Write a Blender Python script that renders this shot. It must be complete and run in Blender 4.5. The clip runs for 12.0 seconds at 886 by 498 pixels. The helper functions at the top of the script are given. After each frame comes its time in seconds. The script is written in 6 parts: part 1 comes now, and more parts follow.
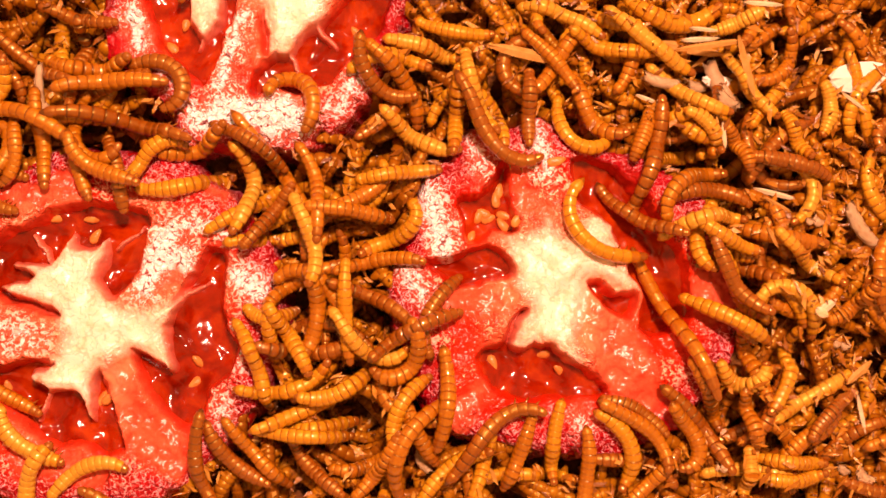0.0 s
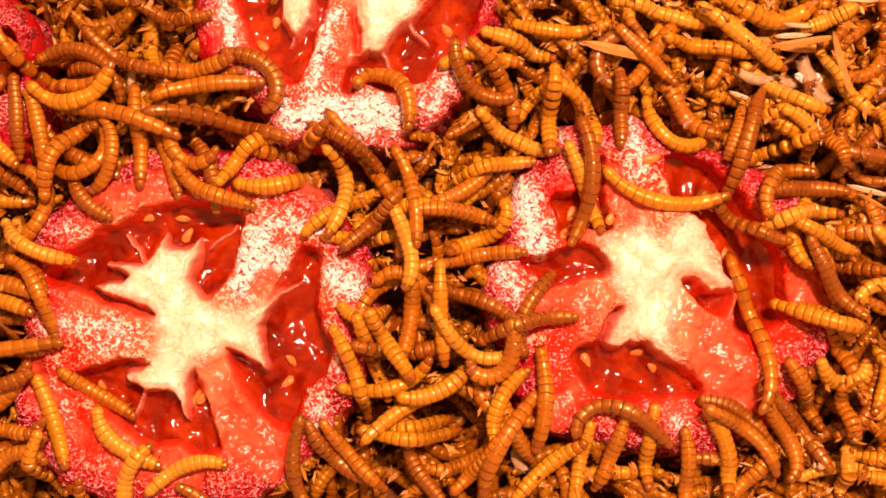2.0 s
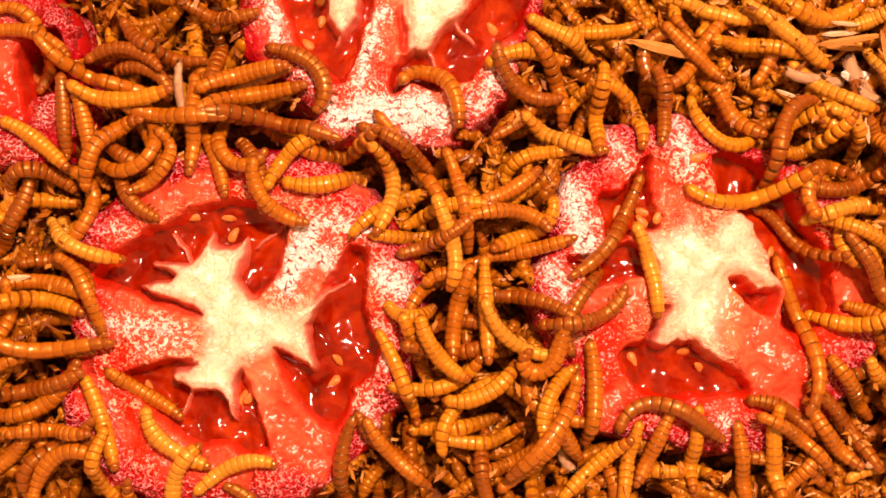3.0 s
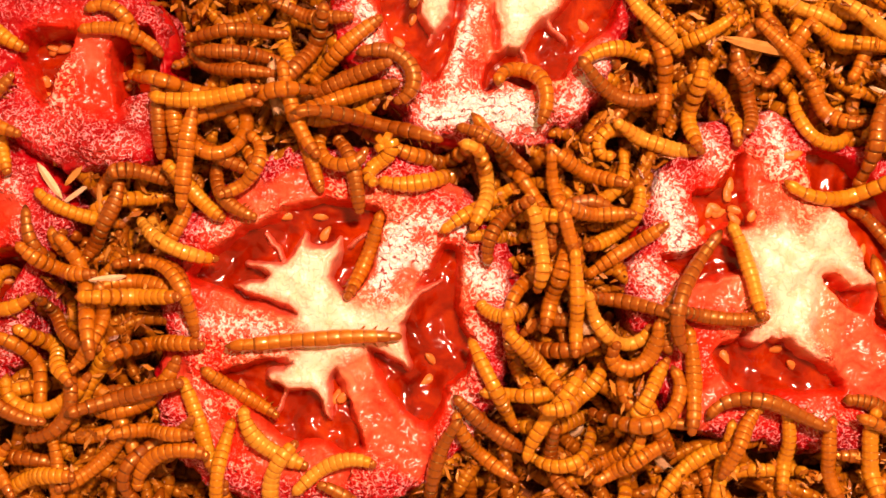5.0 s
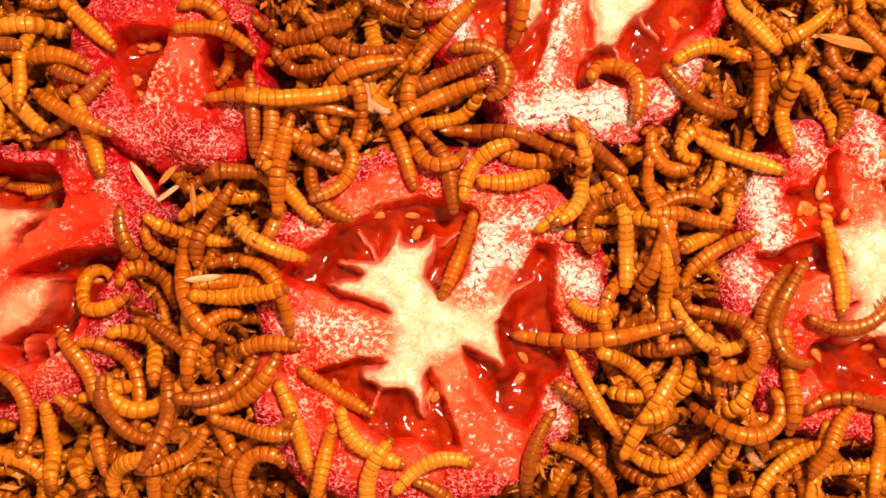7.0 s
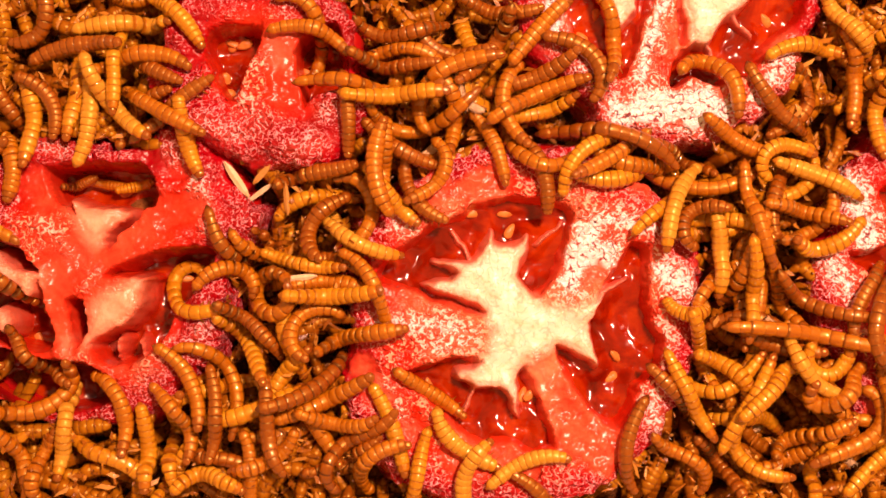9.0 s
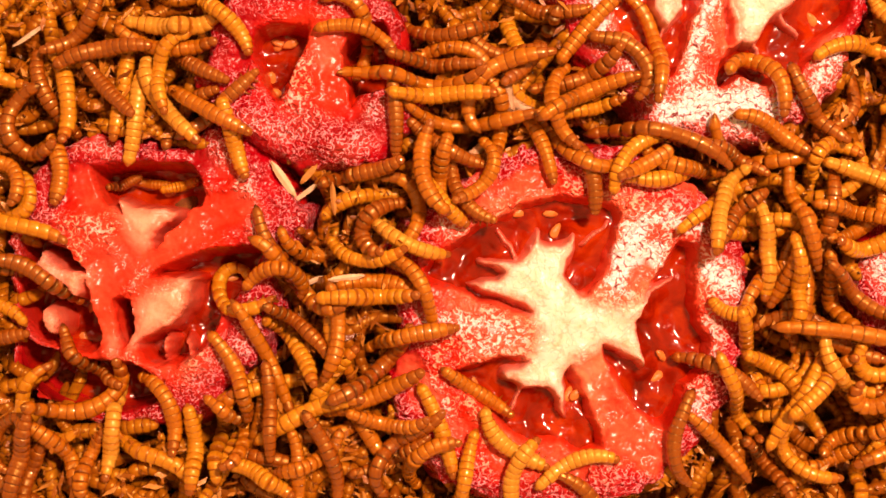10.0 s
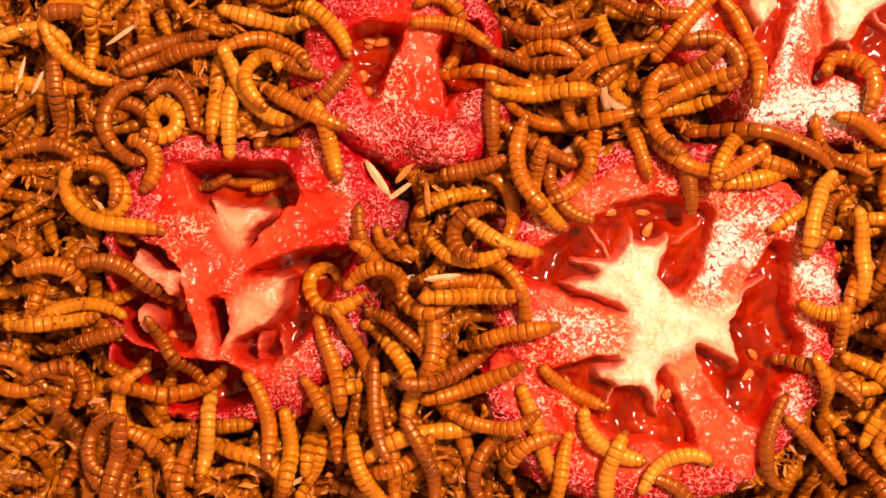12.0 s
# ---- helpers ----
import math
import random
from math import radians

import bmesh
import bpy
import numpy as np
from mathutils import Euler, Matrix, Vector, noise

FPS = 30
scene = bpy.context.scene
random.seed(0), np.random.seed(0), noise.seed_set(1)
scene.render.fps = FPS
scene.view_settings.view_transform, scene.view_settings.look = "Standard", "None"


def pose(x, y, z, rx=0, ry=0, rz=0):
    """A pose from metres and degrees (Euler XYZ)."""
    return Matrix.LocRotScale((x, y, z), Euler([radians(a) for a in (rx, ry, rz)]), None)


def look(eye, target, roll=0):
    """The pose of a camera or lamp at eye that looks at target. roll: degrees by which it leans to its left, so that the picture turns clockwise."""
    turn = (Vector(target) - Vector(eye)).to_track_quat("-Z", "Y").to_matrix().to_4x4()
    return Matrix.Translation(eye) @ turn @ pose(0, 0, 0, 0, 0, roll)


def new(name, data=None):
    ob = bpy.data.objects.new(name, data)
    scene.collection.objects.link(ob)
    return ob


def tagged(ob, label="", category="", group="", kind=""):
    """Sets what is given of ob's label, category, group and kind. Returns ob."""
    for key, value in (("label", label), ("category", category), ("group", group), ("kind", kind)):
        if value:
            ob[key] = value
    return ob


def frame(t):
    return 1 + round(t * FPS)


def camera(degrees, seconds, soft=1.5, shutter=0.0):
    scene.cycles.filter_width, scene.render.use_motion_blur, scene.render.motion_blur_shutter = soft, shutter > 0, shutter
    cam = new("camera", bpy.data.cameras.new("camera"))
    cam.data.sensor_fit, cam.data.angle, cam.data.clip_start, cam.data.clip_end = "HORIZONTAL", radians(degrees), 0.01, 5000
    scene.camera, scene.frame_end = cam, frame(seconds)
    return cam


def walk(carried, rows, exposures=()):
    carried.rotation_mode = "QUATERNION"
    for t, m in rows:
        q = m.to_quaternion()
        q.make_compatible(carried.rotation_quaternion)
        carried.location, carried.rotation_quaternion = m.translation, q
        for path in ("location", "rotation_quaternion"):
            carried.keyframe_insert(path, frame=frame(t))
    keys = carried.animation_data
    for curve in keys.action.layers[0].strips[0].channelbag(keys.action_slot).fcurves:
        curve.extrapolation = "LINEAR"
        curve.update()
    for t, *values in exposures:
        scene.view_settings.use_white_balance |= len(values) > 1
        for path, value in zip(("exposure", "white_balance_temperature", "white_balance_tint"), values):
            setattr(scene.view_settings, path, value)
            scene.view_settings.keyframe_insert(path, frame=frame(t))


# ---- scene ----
cam = camera(41.3, 12.0, soft=1.65)
# seconds, place in metres, turns in degrees: a slow slide over the tray, looking almost straight down
PATH = [
    (0.0, 0.00000, -0.01329, 0.18865, 4.028, -1.673, -0.000),
    (1.0, -0.00760, -0.01259, 0.18815, 3.785, -1.664, -0.095),
    (2.0, -0.01520, -0.01182, 0.18767, 3.526, -1.663, -0.183),
    (3.0, -0.02278, -0.01098, 0.18722, 3.249, -1.670, -0.263),
    (4.0, -0.03036, -0.01006, 0.18678, 2.952, -1.685, -0.334),
    (5.0, -0.03793, -0.00905, 0.18637, 2.633, -1.707, -0.396),
    (6.0, -0.04550, -0.00795, 0.18597, 2.290, -1.735, -0.449),
    (7.0, -0.05306, -0.00676, 0.18558, 1.923, -1.768, -0.492),
    (8.0, -0.06062, -0.00547, 0.18520, 1.528, -1.807, -0.525),
    (9.0, -0.06819, -0.00408, 0.18483, 1.104, -1.850, -0.548),
    (10.0, -0.07575, -0.00258, 0.18447, 0.649, -1.897, -0.560),
    (11.0, -0.08333, -0.00098, 0.18411, 0.162, -1.947, -0.561),
    (12.0, -0.09090, 0.00073, 0.18375, -0.360, -2.000, -0.550),
]
walk(cam, [(t, pose(x, y, z, rx, ry, rz)) for t, x, y, z, rx, ry, rz in PATH])

# ---- light: one warm ceiling lamp over the tray, and the dim room round it ----
world = bpy.data.worlds.new("room_light")
scene.world = world
world.use_nodes = True
world.node_tree.nodes["Background"].inputs[0].default_value = (1.0, 0.42, 0.15, 1)
world.node_tree.nodes["Background"].inputs[1].default_value = 0.70
lamp_data = bpy.data.lights.new("ceiling_lamp", "AREA")
lamp_data.shape, lamp_data.size = "DISK", 0.05
lamp_data.energy, lamp_data.color = 3.7, (1.0, 0.53, 0.36)
lamp = new("ceiling_lamp", lamp_data)
lamp.matrix_world = look((0.05, 0.14, 0.40), (-0.02, 0.0, 0.0))

MM = 0.001


# ---- materials ----
def material(name, rough=0.5, spec=0.5):
    m = bpy.data.materials.new(name)
    m.use_nodes = True
    b = m.node_tree.nodes["Principled BSDF"]
    b.inputs["Roughness"].default_value = rough
    b.inputs["Specular IOR Level"].default_value = spec
    return m, m.node_tree, b


def node(tree, kind, **values):
    n = tree.nodes.new(kind)
    for key, v in values.items():
        n.inputs[key.replace("_", " ")].default_value = v
    return n


def ramp(tree, source, *stops):
    r = tree.nodes.new("ShaderNodeValToRGB")
    el = r.color_ramp.elements
    while len(el) < len(stops):
        el.new(0.5)
    for e, (p, c) in zip(el, stops):
        e.position, e.color = p, (*c, 1) if len(c) == 3 else c
    tree.links.new(source, r.inputs[0])
    return r.outputs[0]


def mix(tree, fac, a, b, how="MIX"):
    m = tree.nodes.new("ShaderNodeMix")
    m.data_type, m.blend_type = "RGBA", how
    for sock, v in ((m.inputs[0], fac), (m.inputs[6], a), (m.inputs[7], b)):
        if isinstance(v, (int, float)):
            sock.default_value = v
        elif isinstance(v, tuple):
            sock.default_value = (*v, 1)
        else:
            tree.links.new(v, sock)
    return m.outputs[2]


def maths(tree, op, a, b=0.0):
    m = tree.nodes.new("ShaderNodeMath")
    m.operation = op
    m.use_clamp = op in ("ADD", "MULTIPLY", "SUBTRACT")
    for sock, v in ((m.inputs[0], a), (m.inputs[1], b)):
        if isinstance(v, (int, float)):
            sock.default_value = v
        else:
            tree.links.new(v, sock)
    return m.outputs[0]


def plain(tree, op, a, b):
    """A sum or difference that may pass the bounds of nought and one."""
    value = maths(tree, op, a, b)
    value.node.use_clamp = False
    return value


def noise_at(tree, scale, detail=3.0, rough=0.6, distort=0.0, where="Object"):
    c = tree.nodes.new("ShaderNodeTexCoord")
    n = node(tree, "ShaderNodeTexNoise", Scale=scale, Detail=detail, Roughness=rough, Distortion=distort)
    tree.links.new(c.outputs[where], n.inputs["Vector"])
    return n.outputs[0]


def world_noise(tree, scale, detail=3.0, rough=0.6, distort=0.0):
    g = tree.nodes.new("ShaderNodeNewGeometry")
    n = node(tree, "ShaderNodeTexNoise", Scale=scale, Detail=detail, Roughness=rough, Distortion=distort)
    tree.links.new(g.outputs["Position"], n.inputs["Vector"])
    return n.outputs[0]


def bump(tree, b, height, distance, strength=1.0):
    n = node(tree, "ShaderNodeBump", Strength=strength, Distance=distance)
    tree.links.new(height, n.inputs["Height"])
    tree.links.new(n.outputs[0], b.inputs["Normal"])


def chitin(name, light, dark, rough=0.38):
    """Shell of a mealworm: waxy, faintly mottled."""
    m, t, b = material(name, rough, 1.0)
    mottle = noise_at(t, 1.1, 4, 0.65)
    info = t.nodes.new("ShaderNodeObjectInfo")
    a = ramp(t, mottle, (0.36, dark), (0.64, light))
    vary = maths(t, "MULTIPLY", info.outputs["Random"], 0.3)
    place = t.nodes.new("ShaderNodeTexCoord")
    axes = t.nodes.new("ShaderNodeSeparateXYZ")
    t.links.new(place.outputs["Object"], axes.inputs[0])
    hind = maths(t, "MULTIPLY", ramp(t, maths(t, "ADD", axes.outputs[0], 0.5), (0.0, (1, 1, 1)), (0.55, (0, 0, 0))), 0.6)
    t.links.new(mix(t, hind, mix(t, vary, a, dark), dark), b.inputs["Base Color"])
    b.inputs["Specular Tint"].default_value = (1.0, 0.74, 0.18, 1)
    b.inputs["Coat Weight"].default_value = 0.9
    b.inputs["Coat Roughness"].default_value = 0.04
    bump(t, b, noise_at(t, 1.7, 3, 0.5), 0.00014)
    return m


SHELLS = [chitin("shell_straw", (0.644, 0.317, 0.012), (0.429, 0.151, 0.003)),
          chitin("shell_amber", (0.511, 0.182, 0.004), (0.305, 0.076, 0.002)),
          chitin("shell_brown", (0.346, 0.090, 0.003), (0.181, 0.038, 0.002)),
          chitin("shell_pale", (0.660, 0.367, 0.045), (0.495, 0.220, 0.012))]
RINGS = [chitin("ring_amber", (0.396, 0.126, 0.003), (0.264, 0.074, 0.002)),
         chitin("ring_brown", (0.264, 0.072, 0.002), (0.168, 0.041, 0.002)),
         chitin("ring_dark", (0.144, 0.031, 0.002), (0.084, 0.017, 0.002)),
         chitin("ring_tan", (0.504, 0.186, 0.006), (0.348, 0.108, 0.003))]
HEADS = chitin("head_shell", (0.33, 0.09, 0.008), (0.20, 0.05, 0.005), 0.2)


def pile_shell():
    """The same shell for the worms that lie deeper: each one of its own shade."""
    m, t, b = material("pile_shell", 0.34, 0.8)
    g = t.nodes.new("ShaderNodeNewGeometry")
    c = ramp(t, g.outputs["Random Per Island"], (0.0, (0.238, 0.067, 0.002)), (0.35, (0.364, 0.128, 0.003)), (0.7, (0.462, 0.195, 0.006)), (1.0, (0.210, 0.054, 0.002)))
    t.links.new(mix(t, ramp(t, world_noise(t, 900, 3), (0.4, (0, 0, 0)), (0.7, (0.5, 0.5, 0.5))), c, (0.22, 0.06, 0.006)), b.inputs["Base Color"])
    b.inputs["Specular Tint"].default_value = (1.0, 0.74, 0.18, 1)
    bump(t, b, world_noise(t, 1600, 3), 0.00006)
    return m


PILE = pile_shell()


def attribute(t, name):
    a = t.nodes.new("ShaderNodeAttribute")
    a.attribute_name = name
    return a.outputs["Fac"]


def flesh_material():
    """Cut tomato flesh: salmon red and smooth inside, crimson towards the skin, with a crinkled pale grain and painted
    wet glints where it is thick, and cream in the core.
    """
    m, t, b = material("tomato_flesh", 0.28, 0.42)
    pale, grain, white, rim, heart, ripe, sunk = [attribute(t, k) for k in ("pale", "grain", "white", "rim", "heart", "ripe", "sunk")]
    broad = world_noise(t, 130, 3, 0.6)
    inner = ramp(t, broad, (0.3, (0.52, 0.008, 0.0015)), (0.7, (0.74, 0.030, 0.006)))
    outer = ramp(t, broad, (0.3, (0.27, 0.0005, 0.005)), (0.7, (0.46, 0.0018, 0.010)))
    pink = mix(t, pale, mix(t, rim, inner, outer), (0.88, 0.25, 0.12))
    streak = ramp(t, world_noise(t, 330, 4, 0.65, 0.8), (0.34, (0.6, 0.6, 0.6)), (0.55, (0, 0, 0)))
    pink = mix(t, streak, pink, mix(t, rim, (0.58, 0.016, 0.004), outer))
    pink = mix(t, maths(t, "MULTIPLY", white, 0.45), pink, (0.85, 0.20, 0.13))
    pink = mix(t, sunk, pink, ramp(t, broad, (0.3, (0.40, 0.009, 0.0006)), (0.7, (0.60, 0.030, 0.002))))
    # crinkles: pale grain and wet glints painted as thin wandering ridges, which run together where the grain is dense
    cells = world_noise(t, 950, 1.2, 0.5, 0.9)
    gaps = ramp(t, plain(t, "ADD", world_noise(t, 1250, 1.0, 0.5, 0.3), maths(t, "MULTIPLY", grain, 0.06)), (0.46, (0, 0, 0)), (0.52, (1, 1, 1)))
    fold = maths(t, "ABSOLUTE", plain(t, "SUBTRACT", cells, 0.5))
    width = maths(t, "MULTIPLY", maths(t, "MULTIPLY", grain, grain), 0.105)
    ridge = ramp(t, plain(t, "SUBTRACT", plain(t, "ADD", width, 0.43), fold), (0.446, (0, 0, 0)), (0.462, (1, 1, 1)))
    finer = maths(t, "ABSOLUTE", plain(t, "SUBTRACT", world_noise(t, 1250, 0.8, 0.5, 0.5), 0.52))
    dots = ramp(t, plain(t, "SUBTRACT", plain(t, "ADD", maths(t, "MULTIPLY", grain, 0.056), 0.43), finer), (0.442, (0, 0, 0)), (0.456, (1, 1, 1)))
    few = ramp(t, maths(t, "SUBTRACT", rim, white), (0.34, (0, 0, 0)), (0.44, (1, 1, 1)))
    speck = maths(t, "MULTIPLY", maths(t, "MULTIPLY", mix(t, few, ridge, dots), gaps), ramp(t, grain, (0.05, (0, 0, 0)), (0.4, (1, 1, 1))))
    # wet sparkle on the grain, put into the base colour
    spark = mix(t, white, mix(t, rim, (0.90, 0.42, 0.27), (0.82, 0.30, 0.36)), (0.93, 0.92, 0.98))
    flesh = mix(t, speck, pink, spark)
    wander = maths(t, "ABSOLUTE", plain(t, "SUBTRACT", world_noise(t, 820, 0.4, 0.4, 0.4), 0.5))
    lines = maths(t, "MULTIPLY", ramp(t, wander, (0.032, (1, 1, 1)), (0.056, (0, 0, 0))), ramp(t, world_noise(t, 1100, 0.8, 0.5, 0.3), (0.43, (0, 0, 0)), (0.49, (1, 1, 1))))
    # white patches: pale tissue with its wet sheen painted in, crossed by dark lines
    pale_sheen = mix(t, lines, (0.88, 0.94, 1.0), (0.20, 0.030, 0.040))
    flesh = mix(t, ramp(t, white, (0.80, (0, 0, 0)), (1.0, (0.85, 0.85, 0.85))), flesh, pale_sheen)
    fibre = world_noise(t, 420, 5, 0.65, 0.6)
    cream = ramp(t, fibre, (0.3, (0.92, 0.62, 0.40)), (0.42, (0.95, 0.86, 0.66)), (0.55, (0.97, 0.95, 0.82)))
    salmon = ramp(t, fibre, (0.3, (0.84, 0.25, 0.13)), (0.6, (0.90, 0.42, 0.26)))
    marked = mix(t, maths(t, "MULTIPLY", lines, 0.4), mix(t, ripe, cream, salmon), (0.80, 0.36, 0.22))
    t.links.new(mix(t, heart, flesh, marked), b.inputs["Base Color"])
    bump(t, b, mix(t, heart, mix(t, grain, maths(t, "MULTIPLY", world_noise(t, 260, 2), 0.45), cells), maths(t, "MULTIPLY", fibre, 0.22)), 0.0011)
    b.inputs["Subsurface Weight"].default_value = 0.1
    b.inputs["Subsurface Radius"].default_value = (0.003, 0.0006, 0.0003)
    return m


def gel_material():
    m, t, b = material("tomato_gel", 0.12, 0.5)
    broad = world_noise(t, 170, 4, 0.6, 0.6)
    t.links.new(ramp(t, broad, (0.28, (0.11, 0.004, 0.0003)), (0.5, (0.27, 0.012, 0.0005)), (0.75, (0.50, 0.050, 0.002))), b.inputs["Base Color"])
    bump(t, b, world_noise(t, 240, 2, 0.5), 0.0005)
    return m


def skin_material():
    m, t, b = material("tomato_skin", 0.18, 0.5)
    t.links.new(ramp(t, world_noise(t, 90, 3), (0.3, (0.30, 0.004, 0.006)), (0.7, (0.44, 0.008, 0.008))), b.inputs["Base Color"])
    bump(t, b, world_noise(t, 700, 3), 0.0001)
    return m


def grainy(name, colours, rough, scale, depth, island=False):
    m, t, b = material(name, rough, 0.35)
    if island:
        g = t.nodes.new("ShaderNodeNewGeometry")
        source = g.outputs["Random Per Island"]
    else:
        source = world_noise(t, scale, 5, 0.65)
    n = len(colours)
    c = ramp(t, source, *[(0.25 + 0.5 * i / (n - 1) if not island else i / (n - 1), col) for i, col in enumerate(colours)])
    if island:
        c = mix(t, ramp(t, world_noise(t, scale, 4), (0.35, (0, 0, 0)), (0.75, (0.6, 0.6, 0.6))), c, colours[0])
    t.links.new(c, b.inputs["Base Color"])
    bump(t, b, world_noise(t, scale * 1.7, 5), depth)
    return m


FLESH, GEL, SKIN = flesh_material(), gel_material(), skin_material()
SEED = grainy("tomato_seed", [(0.50, 0.12, 0.015), (0.72, 0.30, 0.07)], 0.3, 900, 0.0001)
FRASS = grainy("frass", [(0.06, 0.016, 0.003), (0.18, 0.055, 0.008), (0.32, 0.12, 0.018)], 0.8, 500, 0.0008)
CHAFF = grainy("chaff", [(0.16, 0.045, 0.004), (0.38, 0.13, 0.010), (0.56, 0.23, 0.02), (0.72, 0.38, 0.09)], 0.2, 700, 0.0002, True)
FRASS_BITS = grainy("frass_bits", [(0.12, 0.035, 0.004), (0.28, 0.09, 0.010), (0.44, 0.18, 0.025)], 0.22, 800, 0.0002, True)
HUSK = grainy("shed_skin", [(0.72, 0.46, 0.22), (0.88, 0.70, 0.46)], 0.4, 500, 0.0003)
STRAW = grainy("straw", [(0.70, 0.48, 0.22), (0.92, 0.80, 0.58)], 0.4, 600, 0.0002)
STRAW_TAN = grainy("straw_tan", [(0.46, 0.20, 0.035), (0.66, 0.36, 0.10)], 0.45, 600, 0.0002)
PAPER = grainy("white_paper", [(0.82, 0.78, 0.68), (0.90, 0.88, 0.82)], 0.8, 300, 0.0003)
PLASTIC = grainy("tray_plastic", [(0.62, 0.60, 0.56), (0.70, 0.68, 0.64)], 0.4, 60, 0.0002)


# ---- builders ----
def part(name, mesh, parent=None, label=""):
    """Links a mesh as one object under a thing or part."""
    ob = new(name, mesh)
    if parent is not None:
        ob.parent = parent
    if label:
        ob["label"] = label
    return ob


def mesh_of(name, verts, faces, mats, index=None, smooth=True):
    me = bpy.data.meshes.new(name)
    me.from_pydata([tuple(v) for v in verts], [], [tuple(f) for f in faces])
    for m in mats:
        me.materials.append(m)
    if index is not None:
        me.polygons.foreach_set("material_index", np.asarray(index, np.int32))
    me.polygons.foreach_set("use_smooth", [smooth] * len(me.polygons))
    me.update()
    return me


def tube(stations, radii, sides, flat=0.88, close=True):
    """Rings of points along x: stations and radii, as verts and faces."""
    verts, faces = [], []
    for x, r in zip(stations, radii):
        for k in range(sides):
            a = 2 * math.pi * k / sides
            verts.append((x, r * math.cos(a), r * flat * math.sin(a)))
    n = len(stations)
    for i in range(n - 1):
        for k in range(sides):
            j = (k + 1) % sides
            faces.append((i * sides + k, i * sides + j, (i + 1) * sides + j, (i + 1) * sides + k))
    if close:
        faces.append(tuple(reversed(range(sides))))
        faces.append(tuple((n - 1) * sides + k for k in range(sides)))
    return verts, faces


# ---- heights of the pile, on a half-millimetre grid ----
X0, X1, Y0, Y1, CELL = -195.0, 110.0, -66.0, 66.0, 0.5
NX, NY = int((X1 - X0) / CELL), int((Y1 - Y0) / CELL)
FLOOR = -13.0
heights = np.full((NX, NY), FLOOR)
fruit = np.zeros((NX, NY), bool)


def height_at(x, y):
    i = np.clip(((np.asarray(x) - X0) / CELL).astype(int), 0, NX - 1)
    j = np.clip(((np.asarray(y) - Y0) / CELL).astype(int), 0, NY - 1)
    return heights[i, j]


def on_tomato(x, y):
    return bool(fruit[min(max(int((x - X0) / CELL), 0), NX - 1), min(max(int((y - Y0) / CELL), 0), NY - 1)])


def blurred(shape, cell, size, seed):
    """Smooth random field of about unit size, features of the given millimetres."""
    g = np.random.default_rng(seed).normal(size=shape)
    fx, fy = np.meshgrid(np.fft.fftfreq(shape[0], cell), np.fft.fftfreq(shape[1], cell), indexing="ij")
    out = np.real(np.fft.ifft2(np.fft.fft2(g) * np.exp(-(fx * fx + fy * fy) * (size * size) * 4)))
    return out / max(out.std(), 1e-9)


def capsule(x, y, c):
    """Distance to a tapered rod from (x1, y1, r1) to (x2, y2, r2)."""
    x1, y1, r1, x2, y2, r2 = c
    dx, dy = x2 - x1, y2 - y1
    s = np.clip(((x - x1) * dx + (y - y1) * dy) / max(dx * dx + dy * dy, 1e-6), 0, 1)
    return np.hypot(x - x1 - s * dx, y - y1 - s * dy) - (r1 + s * (r2 - r1))


def union(x, y, rods, soft=0.8):
    d = np.full(x.shape, 99.0)
    for c in rods:
        e = capsule(x, y, c)
        h = np.clip(0.5 + 0.5 * (e - d) / soft, 0, 1)
        d = e * (1 - h) + d * h - soft * h * (1 - h)
    return d


def curve(*xy, steps=5):
    """A smooth closed line through the given corners, in millimetres."""
    p = np.array(xy).reshape(-1, 2)
    a, b, c = np.roll(p, 1, 0), np.roll(p, -1, 0), np.roll(p, -2, 0)
    out = []
    for u in np.arange(steps) / steps:
        out.append(0.5 * (2 * p + (b - a) * u + (2 * a - 5 * p + 4 * b - c) * u * u + (3 * p - a - 3 * b + c) * u ** 3))
    return np.stack(out, 1).reshape(-1, 2)


def within(x, y, line, reach=8.0):
    """Distance to a closed line, below zero inside it, out to a reach."""
    d = np.full(x.shape, reach)
    box = (x > line[:, 0].min() - reach) & (x < line[:, 0].max() + reach) & (y > line[:, 1].min() - reach) & (y < line[:, 1].max() + reach)
    px, py = x[box], y[box]
    near, odd = np.full(px.shape, reach), np.zeros(px.shape, bool)
    for (x1, y1), (x2, y2) in zip(line, np.roll(line, -1, 0)):
        near = np.minimum(near, capsule(px, py, (x1, y1, 0.0, x2, y2, 0.0)))
        if y1 != y2:
            odd ^= ((y1 > py) != (y2 > py)) & (px < (x2 - x1) * (py - y1) / (y2 - y1) + x1)
    d[box] = np.where(odd, -near, near)
    return d


